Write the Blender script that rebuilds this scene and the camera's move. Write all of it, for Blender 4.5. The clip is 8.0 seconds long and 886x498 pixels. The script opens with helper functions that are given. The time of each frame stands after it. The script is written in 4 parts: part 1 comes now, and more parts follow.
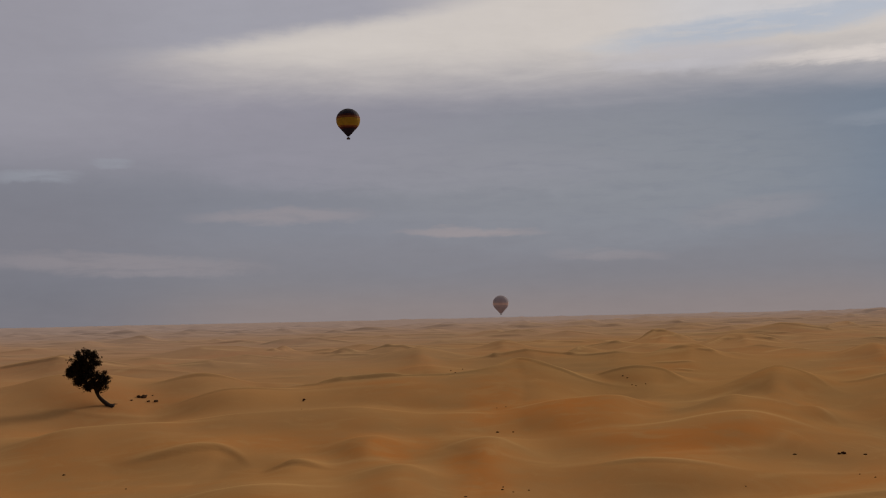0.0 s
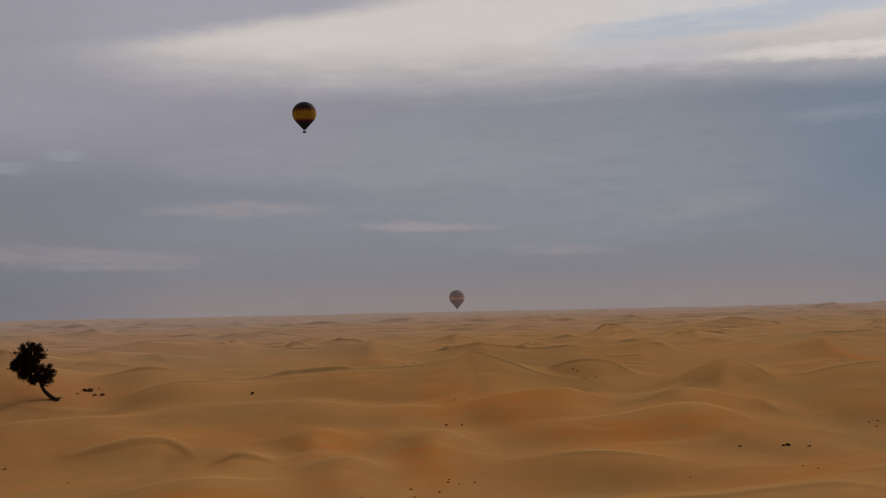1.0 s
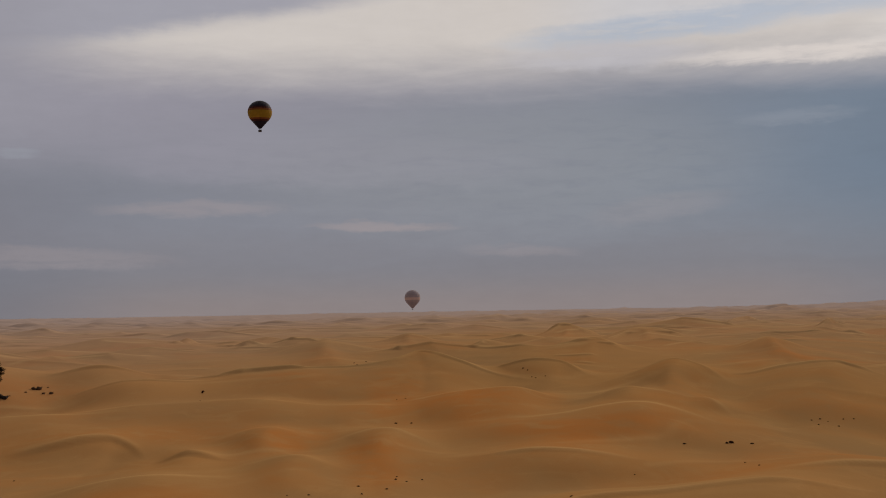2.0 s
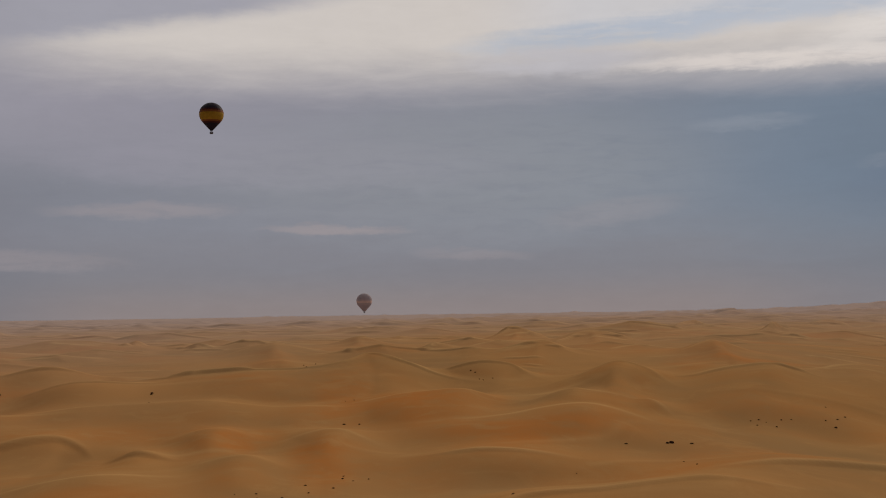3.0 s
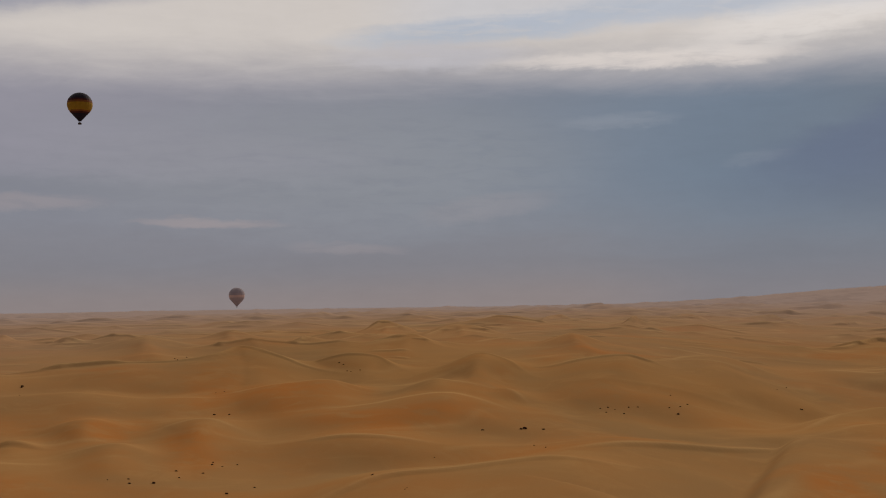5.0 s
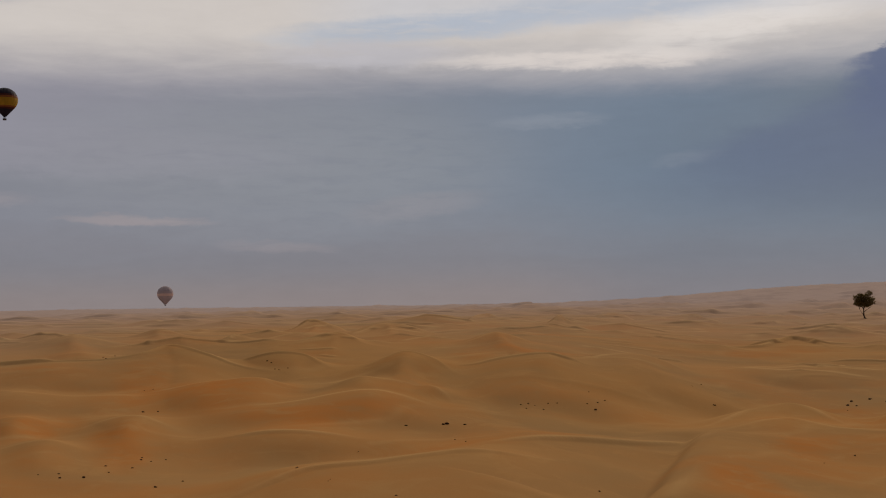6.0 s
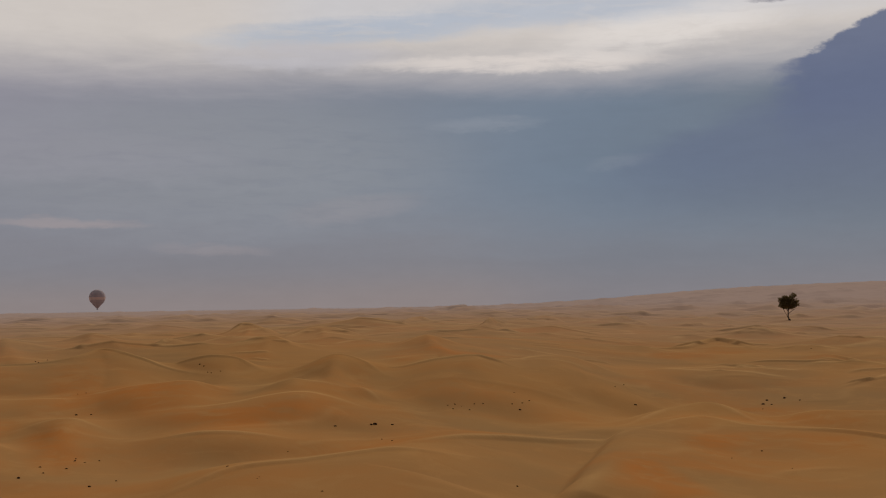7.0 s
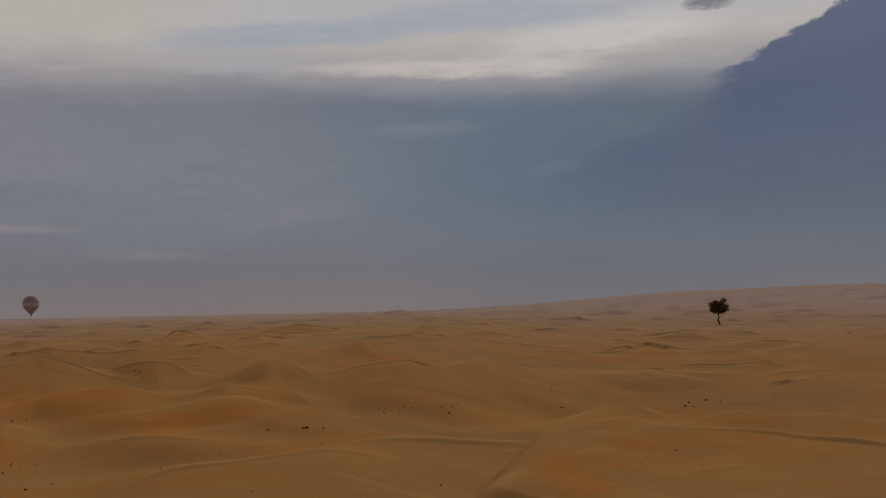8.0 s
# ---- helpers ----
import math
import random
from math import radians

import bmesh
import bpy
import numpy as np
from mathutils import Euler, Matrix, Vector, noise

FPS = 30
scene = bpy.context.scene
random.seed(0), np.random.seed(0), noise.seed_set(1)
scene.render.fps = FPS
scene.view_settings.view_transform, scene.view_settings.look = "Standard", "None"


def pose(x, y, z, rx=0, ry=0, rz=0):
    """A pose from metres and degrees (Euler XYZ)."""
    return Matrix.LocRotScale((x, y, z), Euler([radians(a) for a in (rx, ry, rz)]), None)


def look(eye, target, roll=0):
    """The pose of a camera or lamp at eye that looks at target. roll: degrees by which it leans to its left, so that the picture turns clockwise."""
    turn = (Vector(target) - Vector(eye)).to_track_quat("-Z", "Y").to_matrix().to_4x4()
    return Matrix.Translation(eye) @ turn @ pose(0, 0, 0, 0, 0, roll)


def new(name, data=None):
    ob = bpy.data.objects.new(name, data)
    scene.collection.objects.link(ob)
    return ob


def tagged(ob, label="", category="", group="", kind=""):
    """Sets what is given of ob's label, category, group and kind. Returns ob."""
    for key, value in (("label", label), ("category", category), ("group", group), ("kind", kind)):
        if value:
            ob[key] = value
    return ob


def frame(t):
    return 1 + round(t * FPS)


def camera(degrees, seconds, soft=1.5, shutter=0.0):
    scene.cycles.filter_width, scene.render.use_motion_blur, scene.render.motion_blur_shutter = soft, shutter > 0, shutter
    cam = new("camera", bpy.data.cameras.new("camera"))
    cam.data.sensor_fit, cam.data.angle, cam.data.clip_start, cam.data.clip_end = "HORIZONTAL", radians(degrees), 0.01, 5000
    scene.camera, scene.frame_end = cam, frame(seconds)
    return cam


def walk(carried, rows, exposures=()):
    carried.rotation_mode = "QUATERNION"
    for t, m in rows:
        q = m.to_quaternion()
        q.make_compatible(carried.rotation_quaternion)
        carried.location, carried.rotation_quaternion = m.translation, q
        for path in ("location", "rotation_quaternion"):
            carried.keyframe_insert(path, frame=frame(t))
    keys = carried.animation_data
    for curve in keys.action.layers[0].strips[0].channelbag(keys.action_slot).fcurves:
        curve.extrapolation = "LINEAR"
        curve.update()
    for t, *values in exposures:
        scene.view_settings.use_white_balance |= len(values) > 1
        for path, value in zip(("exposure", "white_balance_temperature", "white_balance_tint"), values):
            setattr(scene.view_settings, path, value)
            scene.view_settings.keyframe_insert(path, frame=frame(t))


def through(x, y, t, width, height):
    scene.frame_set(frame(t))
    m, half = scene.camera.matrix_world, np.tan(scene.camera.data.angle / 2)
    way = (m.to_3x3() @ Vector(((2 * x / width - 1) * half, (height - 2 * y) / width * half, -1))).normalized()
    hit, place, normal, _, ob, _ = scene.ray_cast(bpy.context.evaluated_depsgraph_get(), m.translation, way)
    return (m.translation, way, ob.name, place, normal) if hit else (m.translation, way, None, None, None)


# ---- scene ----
# ---------------------------------------------------------------- camera
cam = camera(40.0, 8.0, soft=1.1)


def heading(x, y, z, azimuth, pitch, roll):
    """A camera pose from metres, and degrees clockwise from +y, upward and of lean."""
    a, p = radians(azimuth), radians(pitch)
    eye = Vector((x, y, z))
    way = Vector((math.sin(a) * math.cos(p), math.cos(a) * math.cos(p), math.sin(p)))
    return look(eye, eye + way * 10, roll)


PATH = [
    (0, 0.00, 0.00, 13.00, 0.000, 3.260, -1.250),
    (0.5, 0.39, 0.32, 12.90, 0.976, 3.104, -1.194),
    (1, 0.71, 0.36, 12.82, 2.020, 2.957, -1.182),
    (1.5, 0.97, 0.13, 12.75, 3.018, 2.919, -1.128),
    (3, 1.42, -1.97, 12.60, 6.334, 3.065, -0.860),
    (3.5, 1.47, -3.08, 12.57, 7.507, 3.101, -0.930),
    (4, 1.48, -4.37, 12.55, 9.073, 2.938, -0.874),
    (4.5, 1.45, -5.80, 12.55, 10.621, 2.816, -0.860),
    (6, 1.17, -10.86, 12.60, 15.469, 2.624, -0.764),
    (6.5, 1.03, -12.73, 12.65, 16.960, 2.640, -0.839),
    (7, 0.88, -14.66, 12.70, 18.481, 2.708, -0.923),
    (7.5, 0.71, -16.64, 12.76, 19.878, 2.791, -1.041),
    (8, 0.53, -18.64, 12.84, 21.335, 2.896, -1.089),
]
walk(cam, [(row[0], heading(*row[1:])) for row in PATH], exposures=[(0, 0.0), (7.5, 0.0), (7.8, -0.15), (8.0, -0.42)])

# ---------------------------------------------------------------- world, sun, exposure
SUN_AZ, SUN_EL = 46.0, 27.0


class Nodes:
    """Short writing of node trees."""

    def __init__(self, tree):
        self.tree = tree
        tree.nodes.clear()

    def add(self, kind, operation=None, clamp=False, interpolation=None, data=None, sky=None, attribute=None):
        node = self.tree.nodes.new(kind)
        if operation:
            node.operation = operation
        if clamp:
            node.use_clamp = True
        if interpolation:
            node.interpolation_type = interpolation
        if data:
            node.data_type = data
        if sky:
            node.sky_type, node.sun_disc = sky, False
        if attribute:
            node.attribute_name = attribute
        return node

    def link(self, a, b):
        self.tree.links.new(a, b)

    def put(self, socket, value):
        if isinstance(value, bpy.types.NodeSocket):
            self.link(value, socket)
        elif value is not None:
            socket.default_value = value

    def math(self, operation, a, b=None, c=None, clamp=False):
        node = self.add("ShaderNodeMath", operation=operation, clamp=clamp)
        for socket, value in zip(node.inputs, (a, b, c)):
            self.put(socket, value)
        return node.outputs[0]

    def step(self, value, low, high):
        """0 below low, 1 above high, smooth between; low may exceed high."""
        node = self.add("ShaderNodeMapRange", interpolation="SMOOTHSTEP")
        flip = low > high
        self.put(node.inputs[0], value)
        node.inputs[1].default_value, node.inputs[2].default_value = min(low, high), max(low, high)
        node.inputs[3].default_value, node.inputs[4].default_value = (1.0, 0.0) if flip else (0.0, 1.0)
        return node.outputs[0]

    def noise(self, vector, scale, detail=4.0, rough=0.5, warp=0.0):
        node = self.add("ShaderNodeTexNoise")
        self.put(node.inputs["Vector"], vector)
        node.inputs["Scale"].default_value = scale
        node.inputs["Detail"].default_value = detail
        node.inputs["Roughness"].default_value = rough
        node.inputs["Distortion"].default_value = warp
        return node.outputs["Fac"]

    def mix(self, fac, a, b):
        node = self.add("ShaderNodeMix", data="RGBA")
        for socket, value in zip((node.inputs["Factor"], node.inputs["A"], node.inputs["B"]), (fac, a, b)):
            if isinstance(value, tuple):
                value = (*value, 1.0)[:4]
            self.put(socket, value)
        return node.outputs["Result"]

    def vector(self, x, y, z=0.0):
        node = self.add("ShaderNodeCombineXYZ")
        for socket, value in zip(node.inputs, (x, y, z)):
            self.put(socket, value)
        return node.outputs[0]


def srgb(r, g, b):
    """Linear colour of display values 0 to 255."""
    return tuple(((v / 255 + 0.055) / 1.055) ** 2.4 if v > 10 else v / 255 / 12.92 for v in (r, g, b))


def build_sky():
    world = bpy.data.worlds.new("sky")
    scene.world = world
    world.use_nodes = True
    n = Nodes(world.node_tree)
    out = n.add("ShaderNodeOutputWorld")
    air = n.add("ShaderNodeTexSky", sky="NISHITA")
    air.sun_elevation, air.sun_rotation = radians(SUN_EL), radians(SUN_AZ)
    air.air_density, air.dust_density = 1.2, 3.0
    clear = n.add("ShaderNodeBackground")
    n.link(air.outputs[0], clear.inputs[0])
    clear.inputs[1].default_value = 0.05

    place = n.add("ShaderNodeTexCoord").outputs["Generated"]
    split = n.add("ShaderNodeSeparateXYZ")
    n.link(place, split.inputs[0])
    x, y, z = split.outputs
    el = n.math("MULTIPLY", n.math("ARCSINE", z), 57.29578)
    az = n.math("MULTIPLY", n.math("ARCTAN2", x, y), 57.29578)
    # broad, flat streaks: azimuth counts less than elevation
    flat = n.vector(n.math("MULTIPLY", az, 0.055), n.math("MULTIPLY", el, 0.30))
    fine = n.vector(n.math("MULTIPLY", az, 0.16), n.math("MULTIPLY", el, 0.75), 3.0)
    puff = n.vector(n.math("MULTIPLY", az, 0.9), n.math("MULTIPLY", el, 1.5), 9.0)
    broad = n.math("SUBTRACT", n.noise(flat, 1.0, 5.0, 0.55, 0.6), 0.5)
    wisp = n.math("SUBTRACT", n.noise(fine, 1.0, 6.0, 0.6, 0.8), 0.5)
    torn_at = n.vector(n.math("MULTIPLY", az, 0.45), n.math("MULTIPLY", el, 2.6), 5.0)
    thread = n.math("SUBTRACT", n.noise(torn_at, 1.0, 6.0, 0.62, 0.5), 0.5)
    billow = n.math("SUBTRACT", n.noise(puff, 1.0, 5.0, 0.6, 0.2), 0.5)
    bent = n.math("ADD", el, n.math("ADD", n.math("MULTIPLY", broad, 1.6), n.math("MULTIPLY", wisp, 0.9)))
    ragged = n.math("ADD", el, n.math("ADD", n.math("MULTIPLY", wisp, 0.9), n.math("MULTIPLY", billow, 0.5)))

    def streak(colour, tint, strength, az0, el0, half_az, half_el, slope=0.0):
        """A lens of thin cloud laid over the colour so far."""
        u = n.math("DIVIDE", n.math("SUBTRACT", az, az0), half_az)
        line = n.math("ADD", n.math("MULTIPLY", n.math("SUBTRACT", az, az0), slope), el0)
        v = n.math("DIVIDE", n.math("SUBTRACT", ragged, line), half_el)
        q = n.math("ADD", n.math("MULTIPLY", u, u), n.math("MULTIPLY", v, v))
        torn = n.math("ADD", n.math("MULTIPLY", thread, 2.2), 0.95, clamp=True)
        return n.mix(n.math("MULTIPLY", n.math("MULTIPLY", n.step(q, 1.0, 0.0), torn), strength), colour, tint)

    haze, low, mid = srgb(132, 123, 123), srgb(120, 120, 127), srgb(119, 125, 136)
    slate, high, cream, blue = srgb(102, 117, 135), srgb(141, 140, 152), srgb(193, 186, 181), srgb(155, 167, 184)
    pink, pale, shade = srgb(152, 142, 144), srgb(144, 148, 157), srgb(86, 97, 124)
    col = n.mix(n.step(el, 0.0, 2.4), haze, low)
    col = n.mix(n.step(bent, 1.8, 4.6), col, mid)
    col = n.mix(n.math("MULTIPLY", n.step(bent, 2.5, 6.5), n.step(az, 8.0, 32.0)), col, slate)
    col = n.mix(n.math("MULTIPLY", n.step(bent, 5.0, 9.5), n.step(az, 14.0, -14.0)), col, high)
    col = n.mix(n.math("MULTIPLY", n.step(bent, 9.2, 11.0), 0.5), col, high)
    col = streak(col, high, 0.5, -2.0, 7.2, 14.0, 1.6, -0.02)
    col = streak(col, srgb(110, 118, 130), 0.55, -16.0, 5.4, 9.0, 1.8)
    col = streak(col, srgb(112, 119, 130), 0.5, 1.0, 5.5, 14.0, 0.7, -0.02)
    col = streak(col, srgb(134, 139, 145), 0.5, 7.0, 6.6, 15.0, 4.2)
    col = n.mix(n.math("MULTIPLY", n.step(az, -7.0, -18.0), n.math("MULTIPLY", n.step(el, 10.5, 7.0), 0.4)), col, srgb(108, 113, 124))
    col = n.mix(n.math("MULTIPLY", n.step(az, 17.0, 27.0), n.math("MULTIPLY", n.step(bent, 10.0, 7.5), 0.35)), col, srgb(98, 110, 125))
    col = n.mix(n.math("MULTIPLY", n.step(az, 15.0, 30.0), n.math("MULTIPLY", n.step(el, 1.5, 5.0), n.math("MULTIPLY", n.step(bent, 10.5, 8.5), 0.3))), col, srgb(104, 120, 138))
    col = n.mix(n.math("MULTIPLY", n.step(az, -9.0, -19.0), n.math("MULTIPLY", n.step(el, 8.0, 4.0), 0.55)), col, srgb(106, 107, 116))
    col = n.mix(n.math("MULTIPLY", n.step(az, 26.0, -4.0), n.math("MULTIPLY", n.step(el, 1.0, 4.0), 0.3)), col, srgb(134, 127, 133))
    # the bright break in the cloud
    top = n.math("ADD", bent, n.math("MULTIPLY", n.step(az, -6.0, -20.0), -1.1))
    top = n.math("ADD", top, n.math("MULTIPLY", thread, 0.45))
    col = n.mix(n.step(top, 9.5, 12.9), col, cream)
    ceiling = n.math("SUBTRACT", ragged, n.math("MULTIPLY", n.math("ADD", az, 8.0), 0.16))
    col = n.mix(n.math("MULTIPLY", n.step(ceiling, 12.7, 13.7), n.step(az, 6.0, -4.0)), col, srgb(150, 149, 158))
    col = n.mix(n.math("MULTIPLY", n.step(az, -9.0, -19.0), n.step(el, 6.0, 10.0)), col, srgb(142, 140, 149))
    col = n.mix(n.math("MULTIPLY", n.step(ragged, 12.4, 13.6), n.math("MULTIPLY", n.step(az, 7.0, 14.0), 0.45)), col, srgb(182, 186, 196))
    col = streak(col, blue, 0.7, 14.5, 12.9, 9.0, 0.85, 0.06)
    col = streak(col, blue, 0.55, 25.0, 13.7, 9.0, 0.9)
    col = streak(col, srgb(176, 174, 180), 0.7, 12.0, 11.7, 6.0, 0.8)
    col = streak(col, srgb(212, 203, 197), 0.7, 22.0, 11.3, 9.0, 0.6)
    col = streak(col, srgb(214, 208, 204), 0.6, 29.0, 12.6, 7.0, 1.3, 0.1)
    # thin wisps
    col = streak(col, pink, 0.42, -7.6, 4.9, 5.2, 0.5, 0.01)
    col = streak(col, srgb(160, 146, 145), 0.42, 1.3, 4.0, 4.2, 0.34, -0.03)
    col = streak(col, pink, 0.26, 7.7, 2.85, 3.4, 0.42, -0.05)
    col = streak(col, pale, 0.5, -18.5, 6.7, 2.4, 0.4, 0.05)
    col = streak(col, pale, 0.4, -15.2, 7.4, 1.2, 0.35)
    col = streak(col, pink, 0.35, -15.0, 2.8, 8.0, 0.6, -0.05)
    col = streak(col, pink, 0.2, 14.3, 4.6, 4.0, 0.8, 0.1)
    col = streak(col, pale, 0.28, 20.6, 8.6, 3.4, 0.5)
    col = streak(col, pale, 0.2, 27.0, 6.6, 2.0, 0.4, 0.1)
    # the heavy cloud to the east
    soft = n.math("MULTIPLY", n.step(n.math("ADD", az, n.math("MULTIPLY", broad, 12.0)), 22.0, 38.0), n.math("MULTIPLY", n.step(el, 0.8, 5.5), n.step(el, 11.5, 9.0)))
    col = n.mix(n.math("MULTIPLY", soft, 0.75), col, srgb(98, 107, 120))
    arm = n.math("ADD", n.math("SUBTRACT", ragged, 9.3), n.math("MULTIPLY", n.math("SUBTRACT", az, 33.0), -0.36))
    col = n.mix(n.math("MULTIPLY", n.math("MULTIPLY", n.step(arm, 0.3, -1.2), n.step(az, 23.0, 31.0)), n.math("MULTIPLY", n.step(el, 3.0, 7.0), 0.52)), col, shade)
    east = n.math("SUBTRACT", az, 35.0)
    climb = n.math("MAXIMUM", n.math("MULTIPLY", east, 0.5), n.math("MULTIPLY", east, 0.26))
    crest = n.math("SUBTRACT", n.math("SUBTRACT", el, 10.9), climb)
    crest = n.math("ADD", crest, n.math("MULTIPLY", billow, 1.1))
    flank = n.math("ADD", az, n.math("MULTIPLY", billow, 2.6))
    heavy = n.math("MULTIPLY", n.step(crest, 0.12, -0.14), n.math("MULTIPLY", n.step(flank, 33.2, 35.4), n.step(el, 6.0, 9.5)))
    col = n.mix(n.math("MULTIPLY", heavy, 0.95), col, shade)
    col = streak(col, srgb(110, 110, 122), 0.9, 34.0, 13.8, 1.5, 0.3, 0.05)
    # fine mottling of the cover
    shadeful = n.math("ADD", n.math("ADD", n.math("MULTIPLY", wisp, 0.09), n.math("MULTIPLY", thread, 0.045)), n.math("ADD", n.math("MULTIPLY", billow, 0.06), 1.0))
    tone = n.add("ShaderNodeVectorMath", operation="SCALE")
    n.link(col, tone.inputs[0])
    n.link(shadeful, tone.inputs["Scale"])
    col = tone.outputs[0]
    # overhead: the light comes from the break ahead; the unseen sky behind is darkened to deepen shade on near faces
    ahead = n.math("ADD", n.math("MULTIPLY", y, 0.97), n.math("MULTIPLY", x, 0.24))
    over = n.mix(n.step(ahead, -0.5, 0.75), srgb(80, 84, 93), srgb(216, 209, 203))
    col = n.mix(n.step(el, 15.0, 26.0), col, over)
    col = n.mix(n.step(ahead, 0.25, -0.35), col, over)
    glow = n.add("ShaderNodeBackground")
    n.link(col, glow.inputs[0])
    glow.inputs[1].default_value = 1.14
    mixed = n.add("ShaderNodeMixShader")
    mixed.inputs[0].default_value = 0.985
    n.link(clear.outputs[0], mixed.inputs[1])
    n.link(glow.outputs[0], mixed.inputs[2])
    n.link(mixed.outputs[0], out.inputs[0])


build_sky()
sun = new("sun", bpy.data.lights.new("sun", "SUN"))
sun.data.energy, sun.data.angle, sun.data.color = 1.38, radians(12), (1.0, 0.9, 0.78)
sun_from = Vector((math.sin(radians(SUN_AZ)) * math.cos(radians(SUN_EL)), math.cos(radians(SUN_AZ)) * math.cos(radians(SUN_EL)), math.sin(radians(SUN_EL))))
sun.matrix_world = look(sun_from * 200, (0, 0, 0))
scene.view_settings.exposure = 0.0

# ---------------------------------------------------------------- materials


def material(name):
    m = bpy.data.materials.new(name)
    m.use_nodes = True
    n = Nodes(m.node_tree)
    out = n.add("ShaderNodeOutputMaterial")
    skin = n.add("ShaderNodeBsdfPrincipled")
    n.link(skin.outputs[0], out.inputs[0])
    return m, n, skin


def sand_material():
    m, n, skin = material("dune_sand")
    place = n.add("ShaderNodeNewGeometry").outputs["Position"]
    red = n.add("ShaderNodeAttribute", attribute="iron")
    broad = n.noise(place, 0.035, 4.0, 0.55, 0.4)
    mottle = n.noise(place, 0.4, 5.0, 0.6)
    patch = n.noise(place, 0.07, 2.5, 0.5, 0.6)
    grain = n.noise(place, 9.0, 3.0, 0.6)
    tan, orange, olive = (0.425, 0.216, 0.076), (0.46, 0.178, 0.048), (0.35, 0.198, 0.08)
    col = n.mix(n.step(broad, 0.35, 0.7), tan, olive)
    rusty = n.math("ADD", n.math("MULTIPLY", red.outputs["Fac"], n.step(patch, 0.1, 0.5)), n.math("MULTIPLY", n.step(patch, 0.5, 0.7), 0.26), clamp=True)
    col = n.mix(n.math("MULTIPLY", rusty, n.step(mottle, 0.1, 0.6), clamp=True), col, orange)
    drift = n.noise(place, 0.22, 5.0, 0.6, 1.2)
    col = n.mix(n.math("MULTIPLY", n.step(drift, 0.5, 0.68), 0.45), col, (0.45, 0.24, 0.088))
    # lit edges of the crests, painted as a lighter sand colour
    lip = n.add("ShaderNodeAttribute", attribute="lip_light")
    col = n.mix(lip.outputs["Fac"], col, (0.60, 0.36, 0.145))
    # haze of the distance, mixed into the base colour
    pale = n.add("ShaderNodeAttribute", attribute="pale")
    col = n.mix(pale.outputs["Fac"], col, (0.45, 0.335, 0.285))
    col = n.mix(n.math("MULTIPLY", n.step(grain, 0.45, 0.75), 0.18), col, (0.30, 0.15, 0.05))
    n.link(col, skin.inputs["Base Color"])
    skin.inputs["Roughness"].default_value = 0.85
    skin.inputs["Specular IOR Level"].default_value = 0.0
    bump = n.add("ShaderNodeBump")
    bump.inputs["Strength"].default_value, bump.inputs["Distance"].default_value = 0.25, 0.12
    n.link(n.math("ADD", n.math("MULTIPLY", grain, 0.3), mottle), bump.inputs["Height"])
    n.link(bump.outputs[0], skin.inputs["Normal"])
    return m


def plain_material(name, dark, light, scale, rough=0.8, bump=0.0, through=0.0, gloss=0.5):
    """Two tones mingled by noise at two sizes, in the thing's own space."""
    m, n, skin = material(name)
    place = n.add("ShaderNodeTexCoord").outputs["Object"]
    a, b = n.noise(place, scale, 4.0, 0.6), n.noise(place, scale * 7.0, 3.0, 0.6)
    both = n.math("ADD", n.math("MULTIPLY", a, 0.65), n.math("MULTIPLY", b, 0.35))
    n.link(n.mix(n.step(both, 0.36, 0.64), dark, light), skin.inputs["Base Color"])
    skin.inputs["Roughness"].default_value = rough
    skin.inputs["Specular IOR Level"].default_value = gloss
    if through:
        glow = n.add("ShaderNodeBsdfTranslucent")
        n.link(skin.inputs["Base Color"].links[0].from_socket, glow.inputs[0])
        both_ways = n.add("ShaderNodeMixShader")
        both_ways.inputs[0].default_value = through
        n.link(skin.outputs[0], both_ways.inputs[1])
        n.link(glow.outputs[0], both_ways.inputs[2])
        n.link(both_ways.outputs[0], n.tree.nodes["Material Output"].inputs[0])
    if bump:
        node = n.add("ShaderNodeBump")
        node.inputs["Strength"].default_value, node.inputs["Distance"].default_value = 0.6, bump
        n.link(both, node.inputs["Height"])
        n.link(node.outputs[0], skin.inputs["Normal"])
    return m


SAND = sand_material()
BARK = plain_material("bark", (0.022, 0.015, 0.011), (0.06, 0.042, 0.03), 5.0, 0.95, 0.02, gloss=0.1)
LEAF = plain_material("dark_leaf", (0.012, 0.008, 0.005), (0.036, 0.025, 0.012), 1.2, 0.95, gloss=0.05)
LEAF_FAR = plain_material("olive_leaf", (0.12, 0.088, 0.032), (0.26, 0.195, 0.078), 1.2, 0.95, through=0.45, gloss=0.05)
STONE = plain_material("dark_stone", (0.024, 0.011, 0.006), (0.07, 0.032, 0.017), 3.0, 0.95, 0.03, gloss=0.0)
TWIG = plain_material("dead_wood", (0.05, 0.028, 0.016), (0.16, 0.09, 0.05), 6.0, 0.95, 0.01, gloss=0.0)
